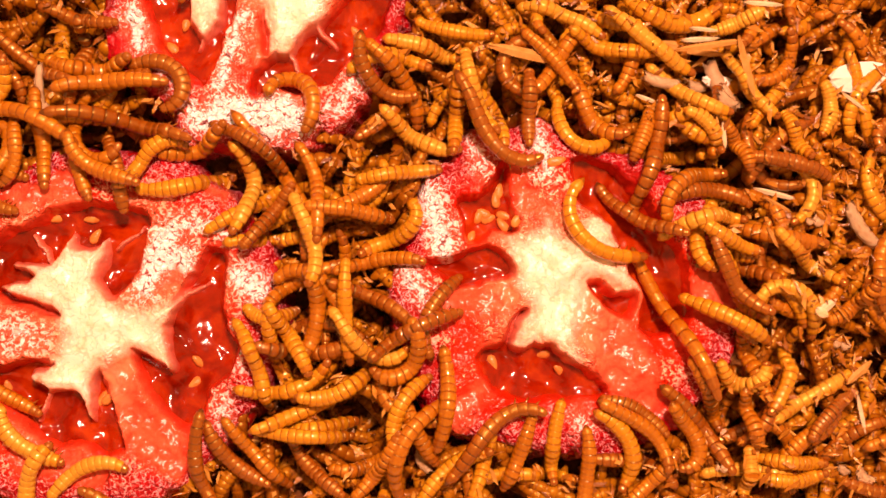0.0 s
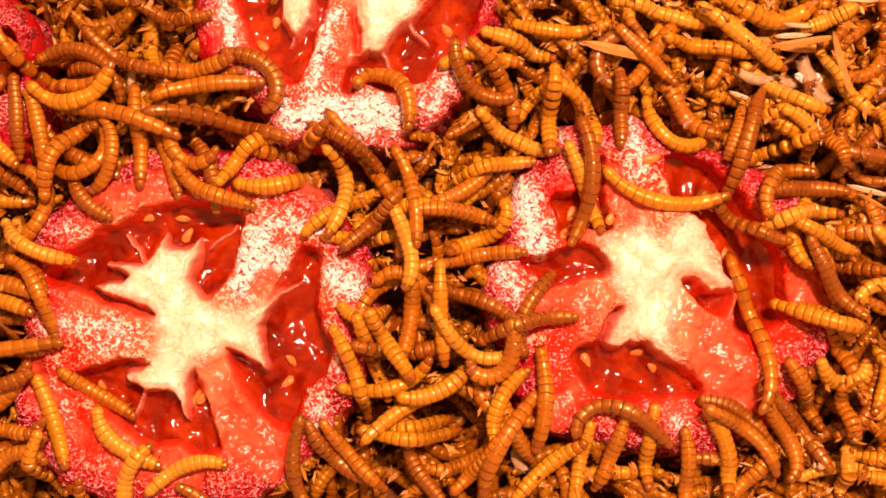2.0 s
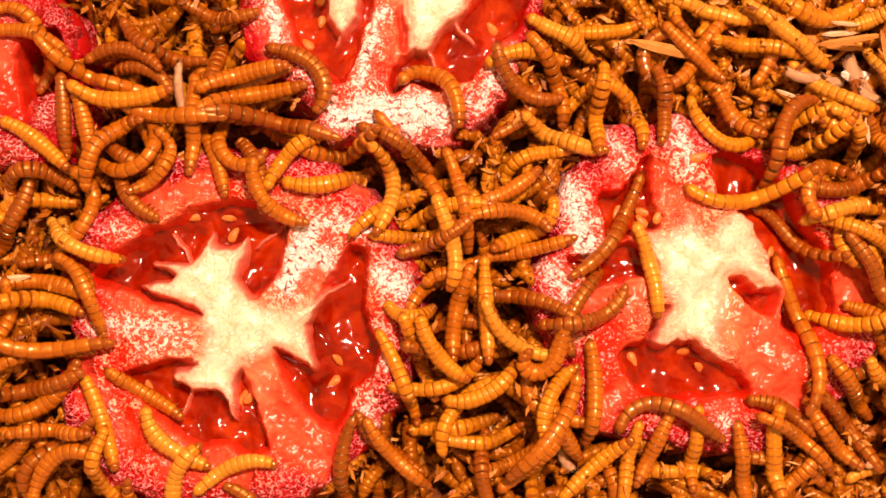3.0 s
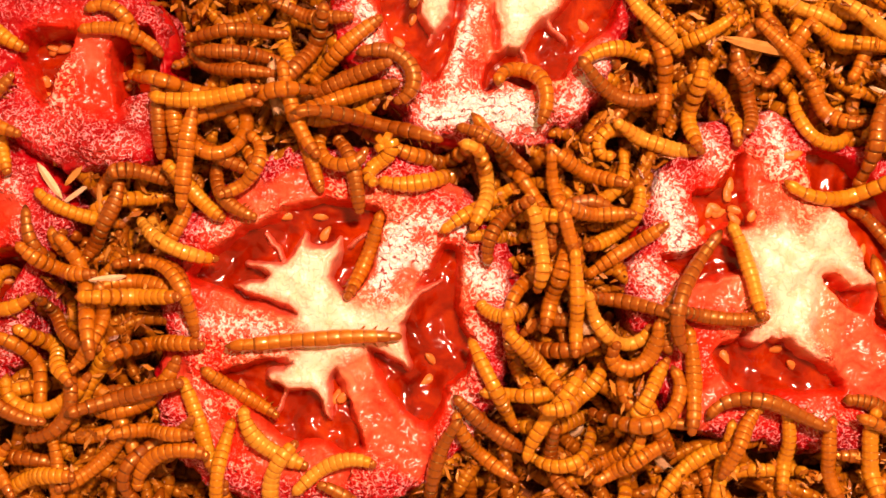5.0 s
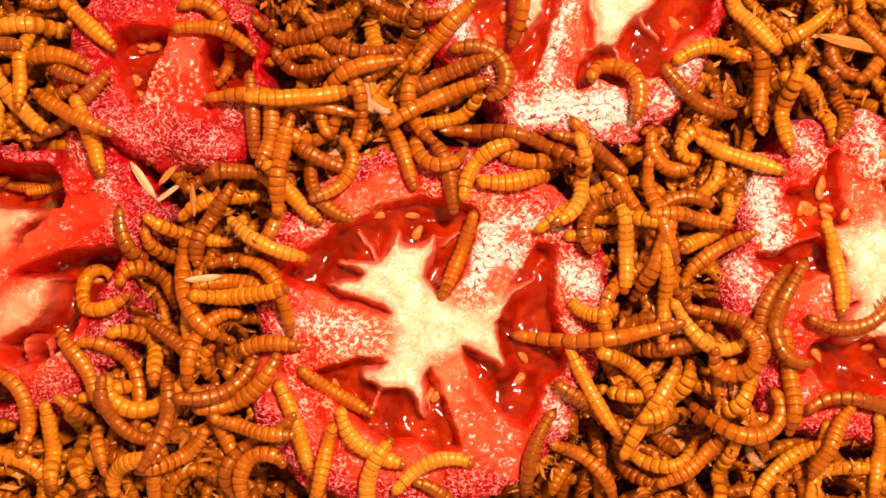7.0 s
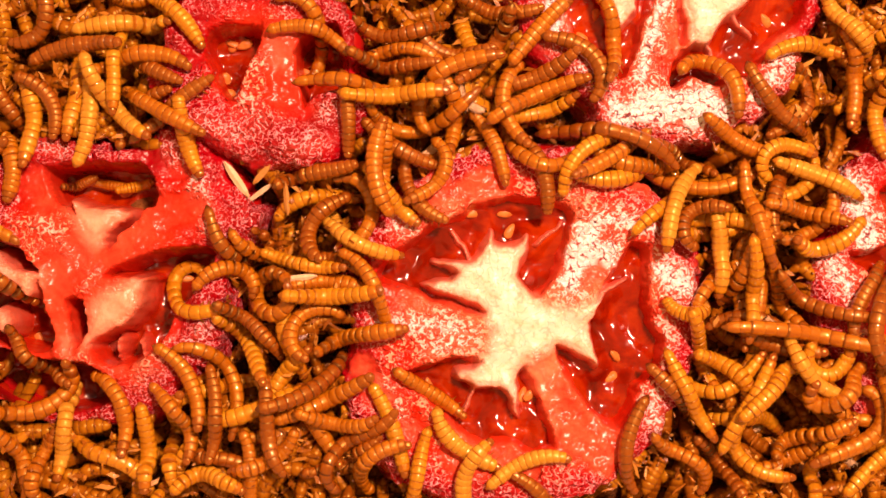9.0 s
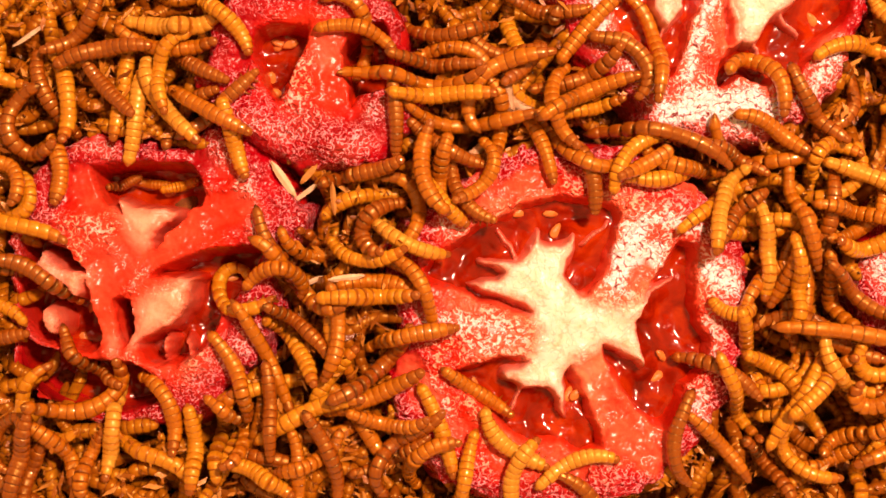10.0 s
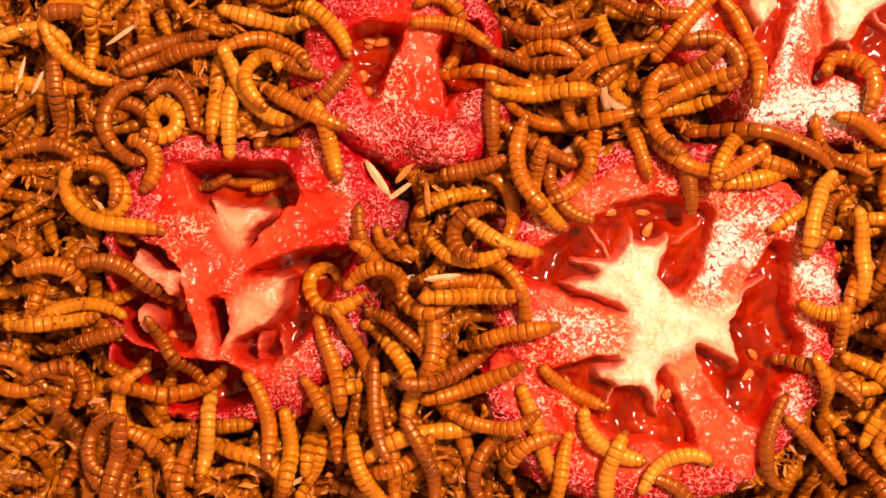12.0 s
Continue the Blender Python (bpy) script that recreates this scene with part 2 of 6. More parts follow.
def sheet(name, x, y, z, keep, mat, attrs=(), leave=None):
    """The kept cells of a height grid as one mesh, in metres."""
    idx = -np.ones(x.shape, int)
    whole = lambda k: k[:-1, :-1] & k[1:, :-1] & k[:-1, 1:] & k[1:, 1:]
    cell = whole(keep) if leave is None else whole(keep) & ~whole(leave)
    used = np.zeros(x.shape, bool)
    for a in (slice(0, -1), slice(1, None)):
        for b in (slice(0, -1), slice(1, None)):
            used[a, b] |= cell
    idx[used] = np.arange(used.sum())
    verts = np.stack([x[used], y[used], z[used]], 1) * MM
    faces = np.stack([idx[:-1, :-1][cell], idx[1:, :-1][cell], idx[1:, 1:][cell], idx[:-1, 1:][cell]], 1)
    me = mesh_of(name, verts.tolist(), faces.tolist(), [mat])
    for key, v in attrs:
        me.attributes.new(key, "FLOAT", "POINT").data.foreach_set("value", v[used].astype(np.float32))
    return me


def tomato(cx, cy, top, rim_line, hollows, cores, fibres, pale, smooth, whiteness=1.0, crimson=0.0, sparkle=0.0, deep=1.2, label="", seed=1, seeds=6):
    """A cut tomato half, cut face up: flesh with hollows, gel in them with seeds, a pale core flush with the cut and the skin round it."""
    step, reach = 0.27, np.abs(rim_line).max() + 4
    n = int(2 * reach / step)
    ax = (np.arange(n) - n / 2) * step
    x, y = np.meshgrid(ax, ax, indexing="ij")
    wx, wy = [0.10 * blurred((n, n), step, 0.9, seed + k) + 0.16 * blurred((n, n), step, 2.4, seed + k + 30) for k in (1, 2)]
    rough = blurred((n, n), step, 0.40, seed + 5)
    lumps = blurred((n, n), step, 2.2, seed + 6)
    swell = blurred((n, n), step, 5.5, seed + 9)
    ux, uy = x + wx, y + wy
    edge = within(x + 2.2 * wx, y + 2.2 * wy, rim_line, 14.0)
    hollow = np.min([within(ux, uy, h) for h in hollows], 0)
    star = np.minimum(np.min([within(ux, uy, c) for c in cores], 0), union(ux, uy, fibres, 0.3))
    white = union(ux + wx, uy + wy, pale, 2.0)
    open_to = np.maximum(hollow, -(star + 0.45))
    fall = np.clip((edge + 2.6) / 2.6, 0, 1) ** 2 * 1.3 + np.clip(edge, 0, 9) * 5.0
    sleek = np.clip(0.5 - union(ux + 2 * wx, uy + 2 * wy, smooth, 1.5) / 2.2, 0, 1)
    heart = np.clip(0.28 - star / 3.2, 0, 1)
    cut = 0.22 * lumps + 0.40 * swell - fall - 0.5 * sleek + 0.15 * np.clip(-star / 1.5, 0, 1)
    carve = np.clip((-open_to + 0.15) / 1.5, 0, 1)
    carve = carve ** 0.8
    lip = 0.35 * np.clip(1 - np.abs(open_to - 0.5) / 0.6, 0, 1) * (1 - sleek)
    body = cut + (0.08 - 0.06 * heart) * rough * (1 - carve) - lip - (5.0 + deep) * carve
    rim = np.clip((edge + 6.5) / 4.5 + crimson, 0, 1) * (1 - (0.9 - 0.6 * crimson) * sleek)
    # where whitish tissue and painted wet sheen go
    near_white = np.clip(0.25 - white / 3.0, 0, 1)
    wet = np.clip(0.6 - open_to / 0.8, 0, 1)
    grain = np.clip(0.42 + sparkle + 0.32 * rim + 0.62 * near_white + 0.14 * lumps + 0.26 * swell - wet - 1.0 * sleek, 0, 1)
    near_core = np.clip(1 - star / 7.0, 0, 1) ** 1.2
    paleness = np.clip((0.85 * near_core + 0.25 * near_white) * whiteness + (0.40 if whiteness > 0.5 else 0.10) * sleek, 0, 1) * (1 - carve)
    heart = heart * (1 - 0.85 * carve) * (1.0 if whiteness > 0.2 else 0.3)
    ripe = np.full(x.shape, max(0.0, min(1.0, 1.15 - whiteness)))
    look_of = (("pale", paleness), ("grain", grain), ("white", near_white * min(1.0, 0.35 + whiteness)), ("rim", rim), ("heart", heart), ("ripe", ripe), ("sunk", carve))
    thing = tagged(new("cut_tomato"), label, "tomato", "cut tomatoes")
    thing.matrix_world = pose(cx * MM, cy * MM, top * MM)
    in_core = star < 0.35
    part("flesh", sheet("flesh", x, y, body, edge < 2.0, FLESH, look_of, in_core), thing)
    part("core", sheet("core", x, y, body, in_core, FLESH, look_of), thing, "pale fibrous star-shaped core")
    gel_z = cut - 2.6 - deep + 0.22 * blurred((n, n), step, 2.2, seed + 7) - 1.1 * np.clip(-open_to / 3, 0, 1)
    bed = (open_to < 0.6) & (edge < -0.5)
    part("gel", sheet("gel", x, y, gel_z, bed, GEL), thing, "dark red wet seed gel")
    # skin: a bulging band below the cut edge
    along = np.roll(rim_line, -1, 0) - np.roll(rim_line, 1, 0)
    out = np.stack([along[:, 1], -along[:, 0]], 1) / np.linalg.norm(along, axis=1)[:, None]
    if (out * rim_line).sum() < 0:
        out = -out
    k = len(rim_line)
    prof = [(-1.4, -2.6), (-0.6, -3.0), (0.3, -4.0), (0.9, -5.5), (0.2, -8.5), (-1.5, -11.5), (-5.0, -13.0)]
    verts = [(*((rim_line[i] + d * out[i]) * MM), z * MM) for d, z in prof for i in range(k)]
    faces = [(j * k + i, (j + 1) * k + i, (j + 1) * k + (i + 1) % k, j * k + (i + 1) % k) for j in range(len(prof) - 1) for i in range(k)]
    part("skin", mesh_of("skin", verts, faces, [SKIN]), thing, "glossy crimson skin")
    # seeds lie in the gel
    r = np.random.default_rng(seed + 20)
    spots = np.argwhere((open_to < -1.0) & (edge < -3))
    if len(spots):
        for i, j in spots[r.permutation(len(spots))[:seeds]]:
            s = part("seed", SEED_MESH, thing)
            s.matrix_local = pose(x[i, j] * MM, y[i, j] * MM, (gel_z[i, j] - 0.05) * MM, r.uniform(-25, 25), r.uniform(-25, 25), r.uniform(0, 360))
    # where things can lie on it
    gi, gj = np.meshgrid(np.arange(NX), np.arange(NY), indexing="ij")
    px, py = X0 + (gi + 0.5) * CELL - cx, Y0 + (gj + 0.5) * CELL - cy
    ii, jj = np.round(px / step + n / 2).astype(int), np.round(py / step + n / 2).astype(int)
    ok = (ii >= 0) & (ii < n) & (jj >= 0) & (jj < n)
    ii, jj = np.clip(ii, 0, n - 1), np.clip(jj, 0, n - 1)
    surface = np.where(edge < 0.5, np.maximum(body, np.where(bed, gel_z, -99)), -99)
    fruit[:] |= ok & (edge[ii, jj] < 0.5)
    heights[:] = np.where(ok, np.maximum(heights, surface[ii, jj] + top), heights)
    return thing


def seed_mesh():
    bm = bmesh.new()
    bmesh.ops.create_uvsphere(bm, u_segments=10, v_segments=6, radius=1.0)
    for v in bm.verts:
        taper = 1 - 0.35 * v.co.x
        v.co = Vector((v.co.x * 1.45, v.co.y * 0.75 * taper, v.co.z * 0.40)) * MM
    me = bpy.data.meshes.new("seed")
    bm.to_mesh(me)
    bm.free()
    me.materials.append(SEED)
    me.polygons.foreach_set("use_smooth", [True] * len(me.polygons))
    return me


SEED_MESH = seed_mesh()

# ---- the tray and the litter in it ----
def box_sheet(name, x0, x1, y0, y1, z, mat, cell, rough, seed):
    nx, ny = int((x1 - x0) / cell), int((y1 - y0) / cell)
    x, y = np.meshgrid(x0 + np.arange(nx + 1) * cell, y0 + np.arange(ny + 1) * cell, indexing="ij")
    zz = z + rough * blurred(x.shape, cell, 3.0, seed)
    return sheet(name, x, y, zz, np.ones(x.shape, bool), mat)


ground = tagged(new("ground", box_sheet("ground", -240, 160, -130, 130, FLOOR, FRASS, 1.25, 0.7, 5)), "dark brown frass litter covering the tray bottom", "litter", kind="structure")


def slab(name, lo, hi, mat, label, category):
    bm = bmesh.new()
    bmesh.ops.create_cube(bm, size=1.0)
    for v in bm.verts:
        v.co = Vector([(l + h) / 2 + c * (h - l) for c, l, h in zip(v.co, lo, hi)])
    bmesh.ops.bevel(bm, geom=bm.edges[:], offset=0.0015, segments=2, affect="EDGES")
    me = bpy.data.meshes.new(name)
    bm.to_mesh(me)
    bm.free()
    me.materials.append(mat)
    return tagged(new(name, me), label, category, kind="structure")


for name, lo, hi in (("wall_north", (-0.245, 0.130, -0.018), (0.165, 0.134, 0.03)), ("wall_south", (-0.245, -0.134, -0.018), (0.165, -0.130, 0.03)),
                     ("wall_west", (-0.245, -0.130, -0.018), (-0.241, 0.130, 0.03)), ("wall_east", (0.161, -0.130, -0.018), (0.165, 0.130, 0.03))):
    slab(name, lo, hi, PLASTIC, "plain pale plastic side of the tray", "tray side")
slab("floor", (-0.245, -0.134, -0.022), (0.165, 0.134, -0.018), PLASTIC, "plain pale plastic bottom of the tray", "tray bottom")

# ---- the cut tomatoes ----
def right_tomato():
    rim = curve(-0.9, 27.0, -6.0, 25.0, -11.0, 25.0, -15.2, 20.8, -19.4, 15.8, -22.0, 9.4, -23.8, 2.6, -24.2, -3.7, -22.8, -10.0, -20.5, -15.4, -18.3, -21.6, -11.6, -24.8, -3.5, -26.2, 5.5, -27.3, 13.7, -26.3, 22.0, -22.8, 28.5, -14.7, 31.0, -7.5, 30.6, 0.7, 29.1, 7.1, 24.6, 14.4, 16.5, 20.4, 8.2, 22.7, 3.2, 25.0)
    upper_hollow = curve(-13.9, 14.4, -10.2, 15.3, -7.3, 19.0, -5.4, 19.9, -5.5, 13.5, -4.1, 8.9, -6.2, 7.9, -8.3, 8.9, -10.3, 6.7, -12.9, 7.1, -13.6, 10.8)
    left_hollow = curve(-19.3, 3.8, -13.1, 5.3, -9.0, 6.7, -5.6, 4.6, -4.8, 1.2, -10.0, 0.1, -15.0, -1.5, -18.4, -3.0, -15.9, 0.6)
    lower_hollow = curve(-10.7, -10.8, -6.9, -9.0, -4.1, -4.7, -2.3, -4.2, -1.5, -9.2, 2.2, -9.7, 5.8, -13.3, 10.7, -17.2, 9.3, -19.0, 3.9, -18.4, -2.5, -19.2, -8.4, -17.2, -10.6, -13.6)
    slot_hollow = curve(6.9, 0.3, 8.9, 0.9, 11.4, -1.1, 15.1, -1.3, 15.2, -3.8, 13.4, -5.8, 10.3, -3.8)
    east_hollow = curve(4.7, 20.4, 10.9, 19.5, 15.9, 15.3, 21.2, 7.1, 23.6, 1.6, 24.2, -5.2, 19.1, -8.6, 15.4, -7.0, 16.2, -2.0, 13.8, 1.6, 12.1, 7.1, 8.2, 11.5, 5.1, 14.0)
    star_core = curve(-3.0, 7.8, 0.6, 8.9, 3.5, 7.3, 6.1, 10.0, 8.9, 10.7, 11.3, 9.6, 11.8, 6.6, 12.6, 3.4, 14.8, -0.2, 12.5, -1.3, 8.9, 1.3, 6.7, 0.0, 6.1, -4.3, 4.7, -8.8, 5.8, -13.0, 2.6, -11.5, 0.2, -9.0, -2.4, -10.3, -5.5, -9.7, -4.0, -6.5, -2.3, -3.8, -4.1, -0.1, -5.3, 3.5, -5.8, 6.7)
    fibres = [(0.6, 8.5, 0.6, 0.7, 10.5, 0.2)]
    white = [(-18.9, 14.9, 3.0, -15.8, 5.3, 3.0), (-22.2, 1.7, 2.5, -19.5, -1.9, 2.5), (-0.9, 25.9, 2.2, -0.6, 18.1, 2.2), (5.2, -21.8, 1.8, 6.0, -24.5, 1.8), (-12.0, 23.6, 1.8, -10.2, 18.1, 1.8), (4.6, -0.2, 1.4, 5.4, -7.4, 1.4)]
    sleek = [(5.9, -2.0, 4.2, 13.9, -13.8, 4.2), (13.9, -13.8, 3.2, 15.7, -18.3, 3.2), (-15.0, -2.4, 2.6, -6.8, -1.5, 2.6), (-4.3, 19.0, 1.2, -3.4, 12.6, 1.2), (27.2, 5.2, 3.0, 27.9, -3.9, 3.0), (-15.2, -21.7, 2.0, -10.6, -17.2, 2.0)]
    return tomato(21.9, -5.6, 0.0, rim, (upper_hollow, left_hollow, lower_hollow, slot_hollow, east_hollow,), (star_core,), fibres, white, sleek, sparkle=0.22, whiteness=0.9, seed=10, label="cut red tomato half with a creamy core among mealworms")


def star_tomato():
    rim = curve(2.1, 26.8, -4.2, 26.8, -10.4, 23.9, -16.7, 20.3, -22.0, 15.9, -26.5, 10.2, -26.0, 3.1, -24.7, -2.3, -26.1, -8.4, -26.5, -13.7, -23.0, -20.8, -17.3, -26.3, -9.0, -29.4, -0.1, -30.5, 8.8, -29.2, 16.3, -25.7, 22.2, -20.5, 25.9, -15.2, 28.6, -8.1, 30.2, -1.9, 30.4, 5.2, 28.2, 11.5, 24.5, 17.4, 19.1, 22.4, 13.8, 25.8, 8.4, 26.7)
    north_hollow = curve(-21.2, 6.4, -18.9, 10.1, -15.4, 12.3, -13.0, 14.5, -8.7, 15.8, -5.1, 17.9, 2.0, 18.9, 8.3, 17.8, 10.3, 15.7, 9.1, 12.1, 7.9, 8.1, 6.0, 4.5, 3.7, 2.8, -1.7, 2.8, -4.3, 0.2, -8.8, 1.6, -12.3, 2.5, -17.6, 4.6)
    east_hollow = curve(17.4, 8.7, 19.7, 11.4, 22.1, 10.7, 21.8, 5.3, 22.0, -0.1, 24.0, -4.5, 23.3, -8.5, 20.4, -11.2, 18.2, -15.6, 15.8, -18.0, 11.7, -14.4, 8.9, -10.6, 7.0, -7.0, 7.7, -3.5, 11.7, 0.0, 14.4, 4.0)
    south_hollow = curve(-17.0, -9.3, -12.4, -7.3, -7.9, -6.0, -3.5, -6.5, 1.4, -7.0, 3.2, -10.7, 5.3, -15.9, 6.9, -20.8, 3.5, -21.6, -0.5, -20.2, -4.5, -20.6, -8.0, -18.8, -11.4, -15.5, -14.2, -12.1)
    star_core = curve(-2.8, 13.7, -2.3, 11.9, 0.6, 11.7, 2.7, 13.1, 3.2, 11.5, 1.5, 7.7, 1.9, 5.5, 4.1, 3.1, 8.2, 1.9, 11.0, 1.8, 15.3, 3.5, 13.2, 0.0, 12.6, -2.8, 13.9, -8.5, 9.9, -6.0, 5.9, -5.4, 2.3, -7.9, 1.1, -11.4, 1.4, -16.4, -0.4, -13.7, -2.5, -11.4, -6.0, -11.3, -9.5, -8.8, -5.3, -6.2, -3.5, -2.7, -5.2, 1.1, -10.5, 3.4, -14.3, 5.2, -8.7, 6.8, -12.3, 9.0, -6.5, 8.9, -4.3, 11.8)
    fibres = [(-6.5, 9.6, 0.27, -9.1, 13.4, 0.08), (4.2, 11.7, 0.24, 8.5, 15.1, 0.08), (13.5, 2.7, 0.27, 18.9, 5.9, 0.08), (-6.0, -10.9, 0.30, -8.0, -16.2, 0.08)]
    white = [(10.0, 9.4, 3.4, 15.8, 9.4, 3.4), (9.1, 5.4, 3.2, 13.6, 14.3, 3.2), (23.4, 7.1, 3.0, 27.9, 4.4, 3.0), (-21.2, -0.5, 2.0, -8.8, -2.0, 2.0), (-21.2, -10.3, 1.6, -16.0, -18.3, 1.6), (21.8, -13.4, 2.0, 23.1, -17.0, 2.0), (-17.6, 14.5, 1.6, -15.8, 12.7, 1.6), (-13.2, -5.0, 1.6, -7.0, -3.3, 1.6), (3.6, -7.0, 0.9, 5.4, -11.5, 0.9), (16.3, 15.2, 2.2, 21.7, 14.3, 2.2), (23.3, -1.0, 1.4, 25.1, -7.2, 1.4)]
    sleek = [(-12.2, 19.4, 2.6, -3.3, 20.7, 2.6), (4.5, -9.7, 2.8, 9.7, -20.4, 2.8), (9.7, -20.4, 3.4, 13.3, -22.2, 3.4), (10.7, -11.5, 1.8, 15.1, -18.7, 1.8), (-8.0, -22.3, 2.6, 1.7, -23.8, 2.6), (-23.9, -7.6, 1.4, -20.4, -13.8, 1.4), (19.1, 20.6, 1.0, 21.8, 18.8, 1.0)]
    return tomato(-51.4, -11.3, 0.0, rim, (north_hollow, east_hollow, south_hollow,), (star_core,), fibres, white, sleek, sparkle=0.28, seed=40, label="cut red tomato half with a white star-shaped core")


def north_tomato():
    rim = curve(-12.5, -22.2, -8.9, -24.1, -3.2, -25.3, 2.7, -25.0, 8.3, -24.4, 13.1, -22.0, 17.0, -17.6, 20.0, -12.3, 22.5, -6.3, 24.2, 2.0, 21.5, 11.3, 11.9, 19.2, -2.8, 21.4, -16.0, 17.1, -23.7, 8.3, -25.1, -0.1, -24.6, -7.4, -22.6, -12.9, -17.9, -16.5, -14.0, -19.3)
    west_hollow = curve(-18.6, -1.0, -17.4, -5.6, -15.6, -9.7, -11.8, -12.7, -9.8, -15.6, -8.0, -13.8, -6.2, -10.8, -5.5, -7.4, -4.0, -4.4, -3.5, 1.0, -5.5, 4.6, -14.6, 5.5, -18.2, 2.7)
    slit_hollow = curve(0.7, -2.3, 1.8, -6.9, 2.1, -9.5, 1.0, -9.9, 0.3, -5.5)
    east_hollow = curve(-1.3, -16.2, -0.4, -11.9, 2.9, -9.5, 7.2, -5.9, 10.9, -3.6, 14.7, 0.6, 21.4, 0.6, 20.7, -3.6, 18.9, -7.1, 15.6, -9.1, 13.8, -11.9, 11.7, -14.7, 8.6, -15.6, 6.7, -16.8, 2.7, -15.6, 0.3, -16.7)
    far_hollow = curve(-9.2, 10.2, -1.9, 15.8, 7.3, 15.0, 12.8, 9.4, 7.3, 6.6, -1.9, 6.5)
    west_core = curve(-11.0, 2.3, -6.2, 2.3, -5.9, -3.2, -6.9, -5.3, -8.6, -7.5, -9.8, -6.6, -11.3, -4.4)
    east_core = curve(1.4, 2.8, 10.0, 2.9, 10.5, -3.8, 7.4, -6.4, 5.0, -9.9, 2.7, -9.4, 1.6, -5.5)
    middle_core = curve(-9.1, 3.7, -1.9, 6.5, 9.1, 4.7, 7.2, 0.1, -1.9, 1.0, -7.3, 0.5)
    fibres = [(-9.1, -6.4, 0.27, -9.8, -8.7, 0.09), (9.1, -4.5, 0.32, 12.7, -8.2, 0.14), (4.9, -9.2, 0.36, 6.8, -12.8, 0.18)]
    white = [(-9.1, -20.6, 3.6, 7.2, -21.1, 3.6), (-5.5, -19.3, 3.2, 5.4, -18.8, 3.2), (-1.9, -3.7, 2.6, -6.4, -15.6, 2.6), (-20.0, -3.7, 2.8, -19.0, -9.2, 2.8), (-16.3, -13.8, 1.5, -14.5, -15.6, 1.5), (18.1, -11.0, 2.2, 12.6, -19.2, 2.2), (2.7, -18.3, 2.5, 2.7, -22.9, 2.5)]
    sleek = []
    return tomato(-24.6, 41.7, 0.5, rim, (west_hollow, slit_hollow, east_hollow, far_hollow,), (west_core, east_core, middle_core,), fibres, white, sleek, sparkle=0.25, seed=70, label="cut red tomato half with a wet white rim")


def crimson_tomato():
    rim = curve(-17.2, -3.9, -18.1, -7.4, -15.7, -11.2, -12.9, -14.4, -8.6, -17.7, -3.3, -19.5, 2.6, -20.1, 8.0, -19.6, 11.8, -16.9, 15.3, -12.5, 14.6, -9.5, 13.1, -5.3, 13.5, 0.9, 9.4, 7.1, 0.7, 11.1, -8.1, 10.2, -14.5, 5.4, -16.3, 0.1)
    east_hollow = curve(4.2, -2.2, 6.3, 0.7, 10.3, 1.8, 12.2, -3.1, 11.5, -7.5, 7.3, -9.3, 5.0, -11.4, 4.6, -7.9, 4.0, -4.8)
    west_hollow = curve(-10.2, -0.1, -6.9, 1.8, -1.6, 1.1, -2.3, -2.8, -4.1, -6.1, -5.9, -9.8, -7.8, -8.7, -9.5, -5.2)
    stalk_core = curve(-0.3, 0.9, 2.8, 0.5, 3.3, -3.5, 1.0, -5.1, -0.6, -3.5)
    fibres = []
    white = [(-4.3, -4.3, 1.2, 1.9, -4.4, 1.2), (-4.3, -9.6, 1.5, -1.7, -14.0, 1.5), (-12.2, -13.1, 1.6, -3.5, -15.8, 1.6), (8.8, -11.5, 1.6, 12.3, -10.6, 1.6), (3.5, -18.5, 1.6, 7.0, -16.7, 1.6)]
    sleek = [(2.3, -5.2, 2.4, 2.2, -10.1, 2.4), (-8.2, -5.2, 1.6, -6.9, -7.9, 1.6), (3.6, 0.0, 0.6, 3.8, -4.4, 0.6)]
    return tomato(-89.0, 33.1, 1.5, rim, (east_hollow, west_hollow,), (stalk_core,), fibres, white, sleek, sparkle=-0.08, seed=100, whiteness=0.12, crimson=0.75, deep=5.0, label="crimson cut tomato half partly buried in mealworms")


